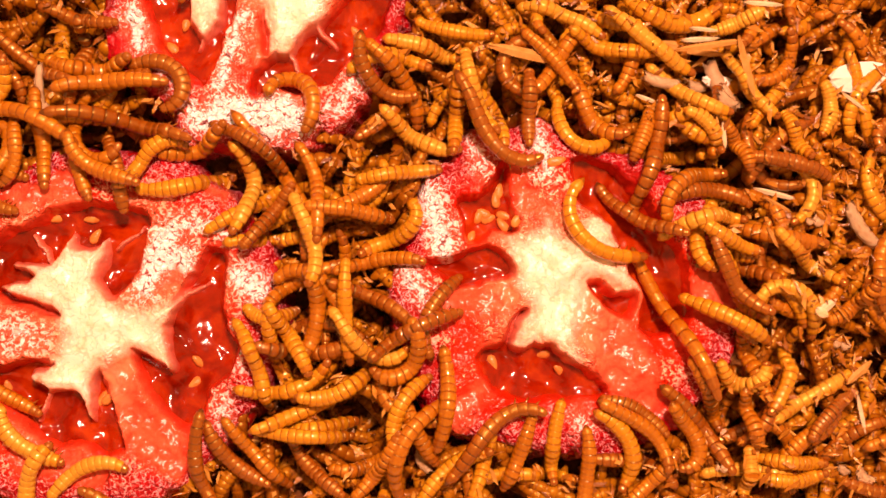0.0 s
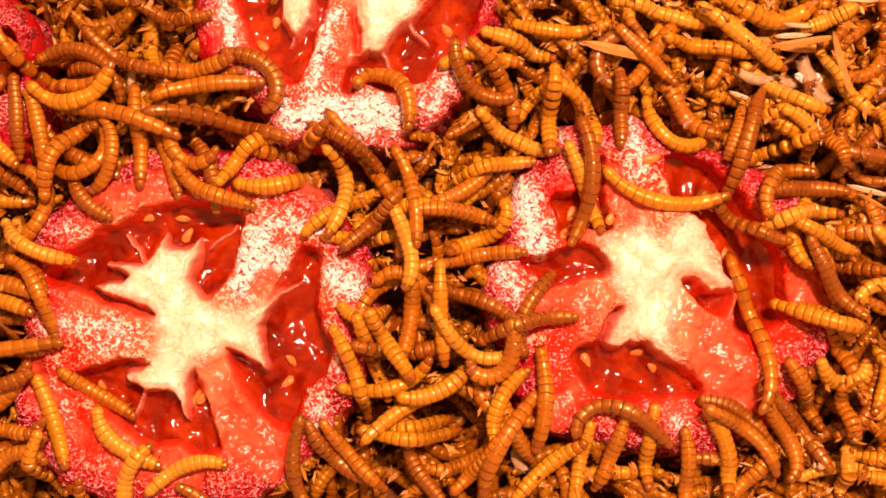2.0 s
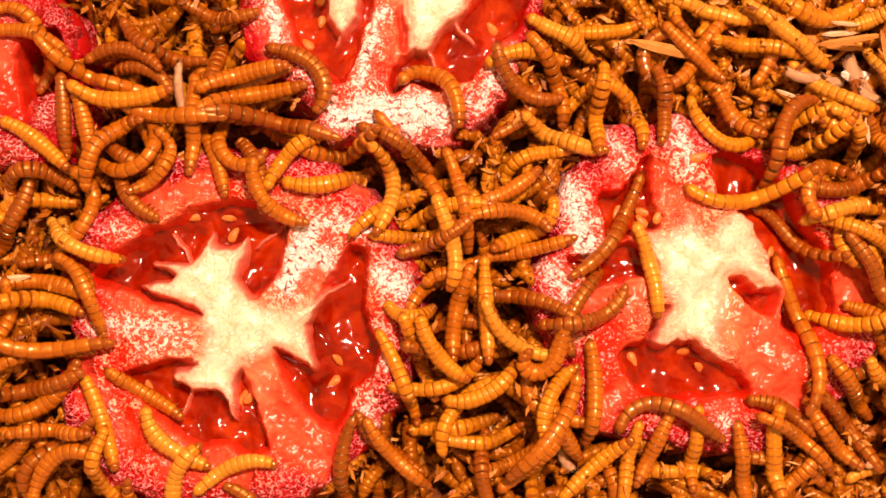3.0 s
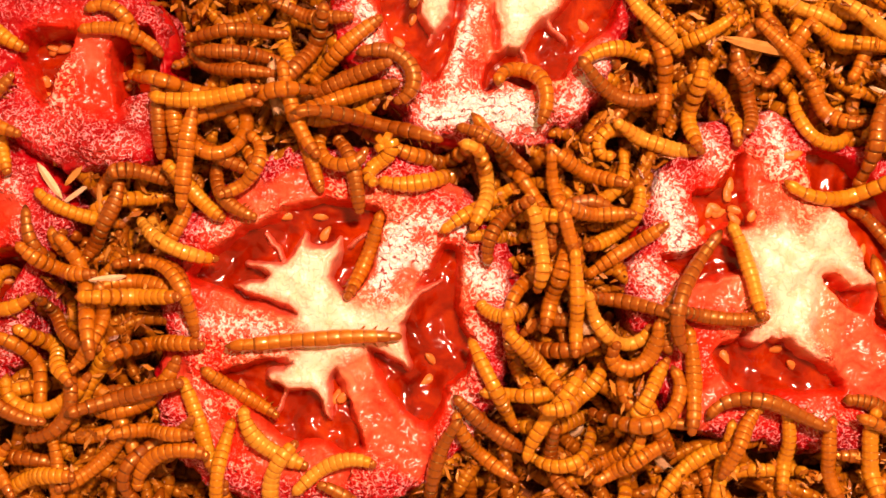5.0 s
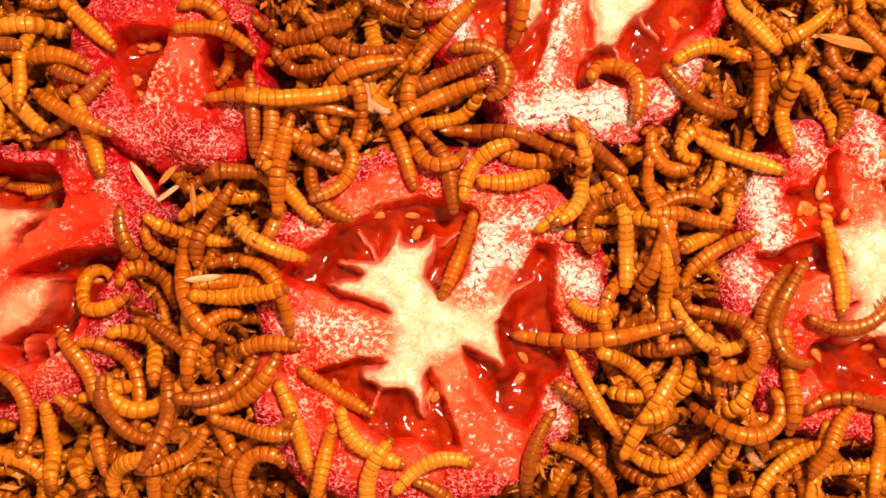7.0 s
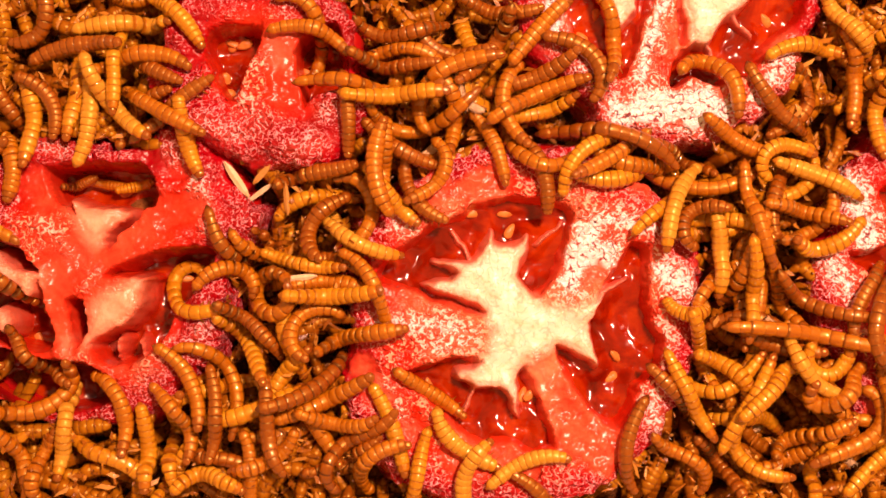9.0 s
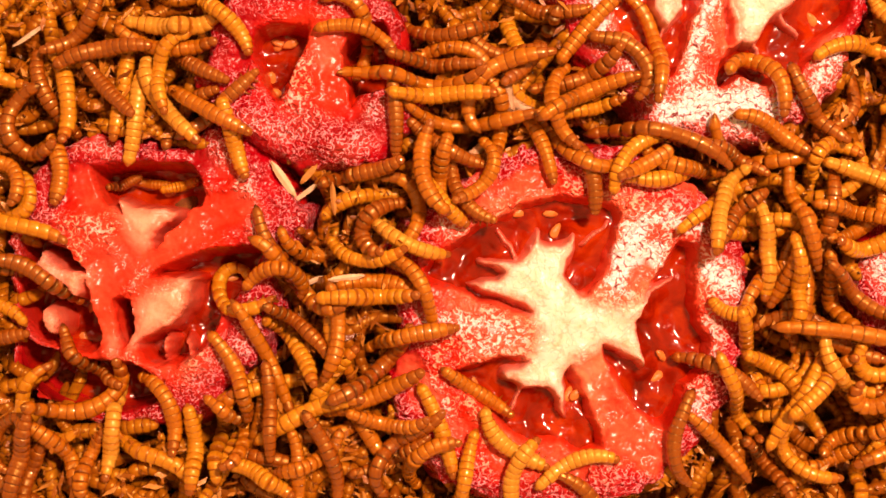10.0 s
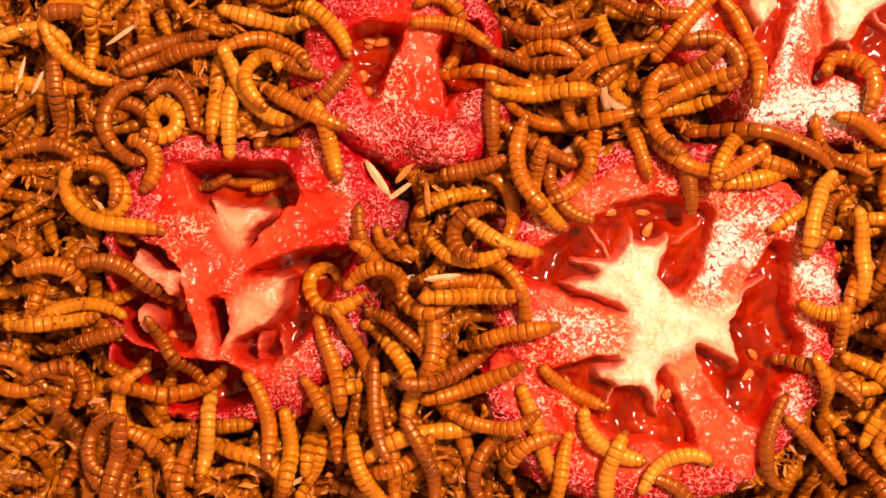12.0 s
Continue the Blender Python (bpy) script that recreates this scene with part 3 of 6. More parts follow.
def buried_tomato():
    rim = curve(-10.5, 18.4, -6.2, 20.5, -1.3, 19.4, 3.5, 18.3, 8.6, 18.3, 11.9, 21.5, 17.4, 21.2, 23.0, 15.5, 26.5, 9.3, 25.4, 3.1, 22.5, -0.3, 21.3, -8.3, 19.1, -14.4, 14.6, -21.0, 8.8, -24.5, 0.5, -24.6, -8.2, -23.3, -15.2, -19.5, -18.8, -13.1, -19.0, -2.5, -17.8, 6.3, -15.4, 13.5)
    north_hollow = curve(-6.6, 15.0, -0.9, 16.4, 6.1, 16.3, 10.0, 15.1, 11.5, 11.5, 10.9, 9.6, 8.7, 8.2, 6.0, 5.6, 3.9, 2.6, 2.3, 5.0, -1.9, 8.6, -4.3, 10.6)
    east_hollow = curve(2.9, -1.5, 6.8, 0.6, 13.0, 2.5, 20.1, 2.2, 18.1, -2.9, 14.0, -8.2, 11.3, -12.6, 6.3, -16.0, 1.6, -15.1, 0.6, -11.6, 5.0, -4.7, 9.9, -2.1)
    slit_hollow = curve(-2.4, -5.3, 0.2, -6.2, -0.1, -10.7, -1.4, -13.5, -2.5, -9.7)
    west_hollow = curve(-16.8, 4.5, -12.4, 3.8, -7.5, 0.0, -6.2, -6.2, -5.0, -12.5, -8.3, -13.6, -14.3, -11.8, -17.3, -6.1)
    south_hollow = curve(-17.6, -11.3, -14.3, -12.4, -8.2, -14.3, -3.4, -15.0, 2.3, -16.9, 4.9, -20.4, -0.4, -22.6, -6.5, -22.8, -12.6, -21.5, -16.8, -17.9)
    north_core = curve(-3.1, 11.0, -0.8, 10.2, 2.5, 9.3, 7.3, 8.6, 4.8, 5.6, 2.6, 3.3, 0.5, 3.3, -1.2, 7.0)
    east_core = curve(5.1, -3.2, 8.8, -1.4, 10.0, -4.1, 8.2, -8.4, 3.7, -11.1, -0.1, -13.1, 0.4, -8.2, 2.4, -4.5)
    west_core = curve(-13.8, 2.9, -10.7, 0.0, -6.3, -1.1, -7.6, -5.3, -10.7, -3.5, -14.4, -1.7)
    low_core = curve(-13.5, -6.1, -10.9, -7.9, -11.6, -11.2, -14.1, -9.2)
    fibres = [(5.0, -11.6, 0.48, 4.5, -15.1, 0.24), (8.1, -11.6, 0.42, 8.6, -15.2, 0.18), (-2.9, -11.5, 0.42, -2.5, -15.0, 0.18)]
    white = [(17.5, 12.2, 1.8, 20.1, 6.8, 1.8), (13.2, 18.4, 1.4, 17.5, 14.0, 1.4), (-6.3, 6.2, 1.5, 0.7, -1.0, 1.5), (18.2, -10.9, 1.6, 14.6, -15.3, 1.6), (-7.9, 19.4, 1.2, -2.7, 18.4, 1.2)]
    sleek = [(4.2, 2.6, 2.4, 13.1, 7.3, 2.4), (-4.1, -0.9, 2.2, -2.9, -10.6, 2.2), (-8.8, 14.2, 1.6, -6.2, 9.7, 1.6), (13.1, 7.8, 1.6, 17.5, 9.5, 1.6), (-12.6, -19.3, 2.0, -7.4, -22.0, 2.0)]
    return tomato(-118.6, -2.6, -1.0, rim, (north_hollow, east_hollow, slit_hollow, west_hollow, south_hollow,), (north_core, east_core, west_core, low_core,), fibres, white, sleek, sparkle=0.02, seed=130, whiteness=0.3, crimson=0.55, deep=7.0, label="cut red tomato half with a salmon core partly buried")


for cut_half in (right_tomato, star_tomato, north_tomato, crimson_tomato, buried_tomato):
    cut_half()


# ---- mealworms ----
SEGMENTS = 12
SHAPE = [0.80, 0.94, 1.0, 1.02, 1.03, 1.04, 1.04, 1.03, 1.02, 0.98, 0.92, 0.76]


def worm_line(x, y, heading, k0, k1, length, n):
    """Points along a worm's middle line: place and heading of its middle, length, bend and change of bend along it."""
    s = np.linspace(-length / 2, length / 2, n)
    a = np.radians(heading + k0 * s + k1 * s * s / 2)
    ds = s[1] - s[0]
    cx = np.concatenate([[0], np.cumsum((np.cos(a)[1:] + np.cos(a)[:-1]) / 2 * ds)])
    cy = np.concatenate([[0], np.cumsum((np.sin(a)[1:] + np.sin(a)[:-1]) / 2 * ds)])
    mid = n // 2
    return x + cx - cx[mid], y + cy - cy[mid], a


def rest_on(px, py, radius, cap):
    """Heights of the middle line of a worm that lies on the pile: soft over bumps, no steeper than a worm can bend."""
    h = np.max([height_at(px + ox * radius * 0.6, py + oy * radius * 0.6) for ox, oy in ((0, 0), (1, 0), (-1, 0), (0, 1), (0, -1))], 0)
    h = np.minimum(h, cap)
    e = np.concatenate([[h[0]] * 2, h, [h[-1]] * 2])
    e = np.maximum(np.maximum(e[1:-3], e[2:-2]), e[3:-1]) * 0.65 + h * 0.35
    for _ in range(3):
        q = np.concatenate([[e[0]], e, [e[-1]]])
        e = np.maximum(0.25 * q[:-2] + 0.5 * q[1:-1] + 0.25 * q[2:], h - 0.7)
    return e + radius * 0.86


def press(px, py, pz, radius):
    """Adds a worm to the heights of the pile."""
    for k in range(len(px)):
        i0, i1 = int((px[k] - radius - X0) / CELL), int((px[k] + radius - X0) / CELL) + 1
        j0, j1 = int((py[k] - radius - Y0) / CELL), int((py[k] + radius - Y0) / CELL) + 1
        if i0 < 0 or j0 < 0 or i1 >= NX or j1 >= NY:
            continue
        gx, gy = np.meshgrid(X0 + (np.arange(i0, i1) + 0.5) * CELL - px[k], Y0 + (np.arange(j0, j1) + 0.5) * CELL - py[k], indexing="ij")
        d2 = radius * radius - gx * gx - gy * gy
        z = np.where(d2 > 0, pz[k] + 0.86 * np.sqrt(np.maximum(d2, 0)), -99)
        heights[i0:i1, j0:j1] = np.maximum(heights[i0:i1, j0:j1], z)


# worms deeper in the pile, too many to count
def pile_of_worms(count, seed):
    r = np.random.default_rng(seed)
    verts, faces, index = [], [], []
    sides, segs = 8, 12
    u = np.concatenate([[0.0, 0.25], *[np.array([0.08, 0.5, 0.92, 1.0]) + k for k in range(segs)]])
    u = np.unique(u)
    rings = len(u)
    lip = np.abs(u - np.round(u)) < 0.01
    end = np.clip(np.minimum(u + 0.1, segs + 0.06 - u) / 1.6, 0.03, 1) ** 0.5
    ca, sa = np.cos(2 * np.pi * np.arange(sides) / sides), np.sin(2 * np.pi * np.arange(sides) / sides)
    for _ in range(count):
        length, radius = r.uniform(13, 20), r.uniform(0.95, 1.25)
        x, y = r.uniform(-186, 102), r.uniform(-58, 58)
        px, py, a = worm_line(x, y, r.uniform(0, 360), r.normal() * 6.5, r.normal() * 0.8, length, 16)
        if on_tomato(x, y) or (height_at(px, py).max() > -2.0 and r.random() < 0.94):
            continue
        pz = rest_on(px, py, radius, -3.0)
        press(px, py, pz, radius)
        base, at = len(verts), u / segs * 15
        qx, qy, qz, qa = [np.interp(at, np.arange(16), v) for v in (px, py, pz, a)]
        rr = radius * np.where(lip, 0.88, 1.0) * end
        for k in range(rings):
            nx, ny = -math.sin(qa[k]), math.cos(qa[k])
            for c, s in zip(ca, sa):
                verts.append(((qx[k] + nx * rr[k] * c) * MM, (qy[k] + ny * rr[k] * c) * MM, (qz[k] + 0.88 * rr[k] * s) * MM))
        for k in range(rings - 1):
            for c in range(sides):
                d = (c + 1) % sides
                faces.append((base + k * sides + c, base + (k + 1) * sides + c, base + (k + 1) * sides + d, base + k * sides + d))
            index += [1 if lip[k] or lip[k + 1] else 0] * sides
        faces.append(tuple(base + c for c in range(sides)))
        faces.append(tuple(base + (rings - 1) * sides + c for c in reversed(range(sides))))
        index += [0, 0]
    me = mesh_of("mealworm_pile", verts, faces, [PILE, RINGS[1]], index)
    return tagged(new("mealworm_pile", me), "dense brown pile of deeper mealworms under the others", "mealworms", kind="stuff")


pile_of_worms(4200, 3)


def segment_mesh(kind):
    """One ring of a worm, of unit length and radius: a barrel with a dark hind lip."""
    v, f = tube((-0.62, -0.54, -0.49, -0.45, -0.28, 0.12, 0.44, 0.62), (0.86, 0.925, 0.95, 0.965, 1.0, 1.01, 0.96, 0.87), 12)
    index = [1] * 36 + [0] * (12 * 4) + [1, 0]
    return mesh_of("segment", v, f, [SHELLS[kind], RINGS[kind]], index)


def head_mesh():
    v, f = tube((-0.55, -0.2, 0.2, 0.5, 0.68), (0.80, 1.0, 0.96, 0.72, 0.30), 12)
    return mesh_of("head", v, f, [HEADS])


def tail_mesh(kind):
    v, f = tube((0.6, 0.2, -0.2, -0.5, -0.8, -0.98), (0.95, 1.0, 0.86, 0.62, 0.34, 0.08), 12)
    f = [tuple(reversed(q)) for q in f]
    index = [0] * 36 + [1] * 24 + [0, 1]
    return mesh_of("tail", v, f, [SHELLS[kind], RINGS[kind]], index)


SEGMENT_MESH = [segment_mesh(k) for k in range(4)]
TAIL_MESH = [tail_mesh(k) for k in range(4)]
HEAD_MESH = head_mesh()
WORM_LABEL = ["straw-coloured ringed mealworm on the pile", "amber glossy ringed mealworm on the pile", "dark brown glossy ringed mealworm on the pile", "pale tan ringed mealworm on the pile"]
DARKER = (1, 2, 2, 0)
crawlers, wrigglers = [], []


def leg_mesh():
    v, f = tube((0.0, 0.35, 0.7, 1.0), (0.16, 0.13, 0.08, 0.03), 6, 1.0)
    return mesh_of("leg", v, f, [RINGS[1]])


LEG_MESH = leg_mesh()


def mealworm(length, width, kind, *keys, cap=3.0, legs=False):
    """A mealworm of rigid rings. keys: seconds, place (mm) and heading (degrees) of its middle, bend and change of bend (degrees a mm)."""
    radius, n = width / 2, SEGMENTS + 2
    first = keys[0]
    thing = tagged(new("mealworm"), WORM_LABEL[kind], "mealworm", "mealworms")
    thing.empty_display_size = 0.002
    thing.matrix_world = pose(first[1] * MM, first[2] * MM, 0)
    space = thing.matrix_world.inverted()
    step = length / (n - 0.6)
    parts = []
    for i in range(n):
        if i == n - 1:
            ob, scale = part("head", HEAD_MESH, thing, "dark brown head"), 0.62
        elif i == 0:
            ob, scale = part("tail", TAIL_MESH[kind], thing), 0.80
        else:
            ob, scale = part("segment", SEGMENT_MESH[kind if 0 < i < n - 2 else DARKER[kind]], thing), SHAPE[SEGMENTS - i]
        wide = radius * scale * (1 + 0.05 * math.sin(7.3 * i + 11.0 * length)) * MM
        ob.scale = (step * MM, wide, wide)
        parts.append(ob)
        if legs and n - 5 < i < n - 1:
            for side in (-1, 1):
                leg = part("leg", LEG_MESH, ob)
                leg.matrix_local = pose(0.25, 0.78 * side, -0.45, 0, 28, 62 * side)

    def placed(px, py, pz, a):
        slope = np.gradient(pz) / step
        return [space @ (Matrix.Translation((px[i] * MM, py[i] * MM, pz[i] * MM)) @ Matrix.Rotation(a[i], 4, "Z") @ Matrix.Rotation(-math.atan(slope[i]), 4, "Y")) for i in range(n)]

    if len(keys) == 1:
        px, py, a = worm_line(*first[1:6], length - step, n)
        pz = rest_on(px, py, radius, cap)
        press(px, py, pz, radius)
        wrigglers.append((parts, first, length - step, pz, placed))
    else:
        crawlers.append((parts, keys, length - step, radius, placed))
    return thing


def scatter(count, seed, west=-176, east=92, fill=-1.9):
    """Worms that fill the dips between the others."""
    r = np.random.default_rng(seed)
    made = 0
    for _ in range(4000):
        x, y = r.uniform(west, east), r.uniform(-50, 50)
        length, heading, k0, k1 = r.uniform(14, 20), r.uniform(0, 360), r.normal() * 8, r.normal() * 0.9
        px, py, a = worm_line(x, y, heading, k0, k1, length, 14)
        h = height_at(px, py)
        if on_tomato(x, y) or h.max() > 0.2 or h.mean() > fill:
            continue
        mealworm(length, r.uniform(2.15, 2.55), int(r.choice(4, p=[0.25, 0.4, 0.3, 0.05])), (0.0, x, y, heading, k0, k1))
        made += 1
        if made == count:
            break


scatter(60, 8)
scatter(24, 9, 52, 90, -0.9)
mealworm(21.9, 2.45, 0, (0, 28.9, 0.8, -41, 6.76, -0.44), (1.5, 23.7, 6.8, -24, 4.91, 0.45), (2.5, 28.8, 7.2, 3, 1.79, -0.59), (3, 32.9, 7.5, 13, 3.51, -0.28), legs=True)
mealworm(26.3, 2.45, 1, (0, 43.5, -12.7, -61, -0.15, -0.11), (1.5, 41.2, -14.4, -73, -1.72, -0.38), legs=True)
mealworm(21.3, 2.45, 2, (0, 12.9, 17.4, -58, 4.18, 0.90), (1.5, 15.2, 13.2, -79, -2.97, -0.11), (2.5, 12.7, 5.8, -110, -2.38, 0.11), (3, 10.3, 1.6, -123, -2.10, -0.18), (5.5, 3.8, -9.8, -117, 4.78, 0.69), (7, 4.8, -12.8, -103, 6.57, 0.91), legs=True)
mealworm(15.6, 2.45, 3, (0, 10.5, 24.5, -70, 3.00, 0.00), (1.5, 12.0, 16.5, -75, 1.00, 0.00), (2.5, 15.0, 1.6, -62, -2.00, -0.01), (3, 16.2, -4.4, -78, -1.75, 0.10), (5.5, 16.7, -4.7, -75, -1.53, 0.07), (7, 15.7, -4.5, -81, -1.91, -0.04), legs=True)
mealworm(16.8, 2.45, 2, (1.5, 1.9, -12.3, 27, -1.87, 0.05), (2.5, 6.1, -11.2, 1, -3.00, 0.08), (3, 6.7, -11.6, 16, 4.77, 0.74), (5.5, 12.7, -11.9, -13, 0.59, 0.02), (6.5, 18.8, -13.4, 14, 6.42, 0.09), legs=True)
mealworm(20.6, 2.45, 2, (0, 13.0, -28.2, 48, -3.58, -0.80), (1.5, 18.9, -25.9, -18, -7.56, 0.96), (5.5, 19.6, -25.2, -17, -3.08, 0.65), legs=True)
mealworm(26.3, 2.45, 1, (3, -80.8, -16.1, -6, 4.23, -0.60), (4.8, -57.7, -14.5, 7, -0.20, 0.00), (5.1, -48.4, -14.6, 0, -0.36, 0.00), (5.5, -41.0, -16.1, -15, -0.12, 0.44), (6.5, -33.0, -15.4, 1, -1.65, 0.03), (7, -21.8, -14.8, 6, 1.00, -0.06), (9, -4.4, -14.5, -10, -0.62, 0.03), legs=True)
mealworm(23.2, 2.45, 2, (5.5, -42.6, 19.8, -13, -1.22, 0.15), (6.5, -33.9, 19.0, -3, 0.05, -0.00), (7, -34.8, 17.4, -13, -2.22, -0.13), legs=True)
mealworm(14.8, 2.45, 1, (1.5, -48.1, 11.8, -25, 4.68, -1.27), (2.5, -43.8, 4.7, -17, 2.69, -0.80), (3, -44.7, 6.4, -48, 6.98, -0.33), (4.8, -44.7, -2.2, -112, -1.02, 0.06), (7, -44.7, -2.2, -112, -1.02, 0.06), (8.8, -36.0, 13.5, -150, -1.00, 0.00), legs=True)
mealworm(19.4, 2.45, 1, (5.5, -35.3, 46.7, -84, -3.11, -0.06), (7, -34.4, 40.7, -80, -4.30, 0.06), (9.5, -34.8, 32.1, -82, -3.93, 0.10), (10, -35.3, 30.8, -86, -3.36, 0.46), legs=True)
mealworm(16.7, 2.64, 1, (1.5, -16.3, 26.1, -48, -11.32, 0.97), legs=True)
mealworm(16.5, 2.67, 2, (1.5, -37.0, 28.0, -48, -10.54, -0.95), legs=True)
mealworm(15.1, 2.70, 0, (5.5, -34.1, 10.3, 14, 2.97, -0.22), legs=True)
mealworm(13.7, 2.36, 1, (5.5, -64.0, -23.5, -33, 0.87, -0.20), legs=True)
mealworm(14.6, 2.67, 3, (5.5, -59.8, -31.7, -36, 5.20, -0.81), legs=True)
mealworm(20.3, 2.33, 0, (10, -104.8, -8.8, -50, 14.54, -1.26), legs=True)
mealworm(17.3, 2.33, 1, (5.5, -81.1, 33.6, -75, -9.63, 0.79), legs=True)
mealworm(16.3, 2.30, 2, (10, -103.7, 22.2, 38, 0.96, -0.08), legs=True)
mealworm(13.7, 2.36, 2, (6.5, -66.8, 7.7, -58, 7.63, -0.21), legs=True)
mealworm(11.0, 2.32, 3, (5.5, -76.3, 0.6, -36, 6.05, -0.20), legs=True)
mealworm(9.2, 2.37, 0, (5.5, -22.8, -11.2, -2, 11.85, -0.86), legs=True)
mealworm(7.5, 1.7, 1, (10.5, -117.0, 10.7, -8, 3.00, 0.00))
mealworm(6.5, 1.7, 0, (10.5, -112.0, 10.3, 16, 3.00, 0.00))
mealworm(5.5, 1.7, 2, (10.5, -120.8, 10.8, 24, 3.00, 0.00))
mealworm(16.1, 2.28, 2, (1.5, 37.9, 4.6, -31, 2.87, -0.27), (3, 40.3, 0.9, -52, 1.96, 2.00))
mealworm(17.0, 2.29, 0, (1.5, 27.2, 16.9, -35, 10.11, 0.79))
mealworm(15.9, 2.70, 1, (1.5, 29.3, 22.0, -61, 3.86, 1.20))
mealworm(12.8, 2.43, 2, (1.5, 19.3, 21.8, -91, 0.28, 0.08), (5.5, 17.1, 23.0, -79, -8.82, -0.41))
mealworm(14.6, 2.56, 0, (1.5, 7.7, 21.3, -94, -0.41, 0.04), (5.5, 7.8, 21.5, -97, 2.35, 0.43))
mealworm(13.8, 2.25, 0, (1.5, 8.2, 26.1, 14, -11.06, -0.61))
mealworm(15.3, 2.57, 3, (1.5, 2.4, 17.5, -32, 3.35, 0.46), (5.5, 2.7, 16.0, -18, 1.82, 0.07), (9, -1.8, 10.3, -23, -1.70, -0.15))
mealworm(13.1, 2.65, 3, (1.5, 3.6, 33.1, -13, -1.17, 0.28), (5.5, 1.9, 35.1, -52, 1.12, -0.12))
mealworm(15.6, 2.48, 2, (1.5, -4.9, 25.9, -45, 8.03, 0.08), (5.5, -4.1, 23.5, -22, 5.08, 0.46), (10, -10.7, 20.6, -53, 2.81, 0.05))
mealworm(16.2, 2.58, 1, (1.5, -0.2, 26.7, -52, -3.95, -0.52), (5.5, 4.5, 27.4, -84, -2.97, -0.05))
mealworm(19.6, 2.62, 2, (1.5, 40.2, 16.7, 73, 1.33, 0.16), (3, 36.7, 18.4, 74, -3.99, -0.91))
mealworm(14.2, 2.36, 0, (1.5, 45.1, 16.0, 10, -4.77, 1.04), (3, 43.4, 16.3, 29, 4.48, -0.40))
mealworm(16.7, 2.65, 1, (1.5, 45.8, 12.0, 28, -6.77, 0.90), (3, 42.8, 12.1, 42, -11.01, -0.21))
mealworm(15.3, 2.60, 2, (1.5, 50.2, 9.8, -1, -4.62, -0.14), (3, 47.8, 9.1, 9, 5.12, -0.29))
mealworm(15.9, 2.55, 3, (1.5, 48.9, 5.3, 12, -3.21, 0.02), (3, 48.2, 6.1, 11, -2.35, -0.30))
mealworm(13.8, 2.32, 0, (1.5, 51.5, 1.1, -28, 2.22, 0.38), (3, 50.0, 1.6, -24, -1.82, -0.29))
mealworm(15.9, 2.44, 2, (1.5, 52.2, -6.5, -58, 3.52, 0.56), (3, 51.1, -5.4, -62, -1.20, 0.12))
mealworm(15.8, 2.69, 1, (1.5, 60.8, 1.9, -9, -0.72, 0.09))
mealworm(13.1, 2.42, 0, (1.5, 61.6, -7.2, -38, -15.69, 2.83))
mealworm(14.6, 2.42, 2, (1.5, 54.3, -2.9, -13, -1.19, 0.42))
mealworm(15.0, 2.66, 0, (1.5, 46.0, 19.3, -42, 12.86, 0.51))
mealworm(15.8, 2.55, 0, (1.5, 52.1, -11.7, -28, -0.71, -0.13), (3, 49.7, -12.7, 4, 6.84, 0.93))
mealworm(14.8, 2.38, 2, (1.5, 53.9, -19.9, 4, 0.17, -0.69))
mealworm(13.7, 2.57, 1, (1.5, 48.7, -24.5, -62, -0.63, -0.01), (3, 48.5, -23.5, -47, 0.75, -0.47))
mealworm(14.2, 2.36, 2, (1.5, 58.0, -25.2, 63, 3.68, -0.24))
mealworm(16.7, 2.27, 1, (1.5, 38.5, -29.2, -37, -4.07, -0.83), (3, 39.7, -31.1, -37, -2.30, -0.01))
mealworm(14.3, 2.59, 1, (1.5, 46.6, -31.4, -62, -9.69, -2.96), (3, 44.3, -31.0, -53, 2.85, 0.05))
mealworm(15.9, 2.66, 0, (1.5, 35.7, -32.5, -69, -7.24, -0.28), (3, 35.0, -33.7, -86, 1.96, -0.26))
mealworm(13.7, 2.33, 0, (1.5, 23.0, -32.1, -95, 2.05, 0.04), (5.5, 22.0, -34.0, -98, -2.63, 0.65))
mealworm(13.4, 2.42, 1, (1.5, 17.4, -33.7, -109, -0.99, -0.28), (5.5, 13.1, -30.9, -117, 1.86, -1.09))
mealworm(14.3, 2.24, 0, (1.5, 11.8, -35.1, -105, -0.23, 0.09))
mealworm(14.7, 2.42, 1, (1.5, 28.4, -37.0, -96, -0.96, 0.55), (3, 30.2, -35.9, -83, 0.56, 0.19), (5.5, 28.3, -35.4, -83, 4.60, 0.16))
mealworm(16.7, 2.57, 1, (1.5, 6.1, -25.4, -94, -2.04, 0.01), (5.5, 7.3, -21.8, -89, -1.34, -0.07))
mealworm(20.0, 2.57, 1, (1.5, -1.6, -32.1, -117, 4.90, 0.26), (3, -0.8, -29.9, -129, -2.03, 0.26), (5.5, 0.6, -27.6, -166, -9.17, 0.69), (7, 0.1, -30.2, -177, -9.11, 0.87), (9, 3.6, -31.4, -144, -7.01, 1.37))
mealworm(13.4, 2.48, 1, (1.5, -3.7, -33.7, 56, 1.95, -0.07), (5.5, -2.3, -34.1, 30, -1.13, -0.82), (7, -7.4, -34.7, 37, 2.21, -0.05), (9, -3.9, -30.5, 25, -0.88, 0.33))
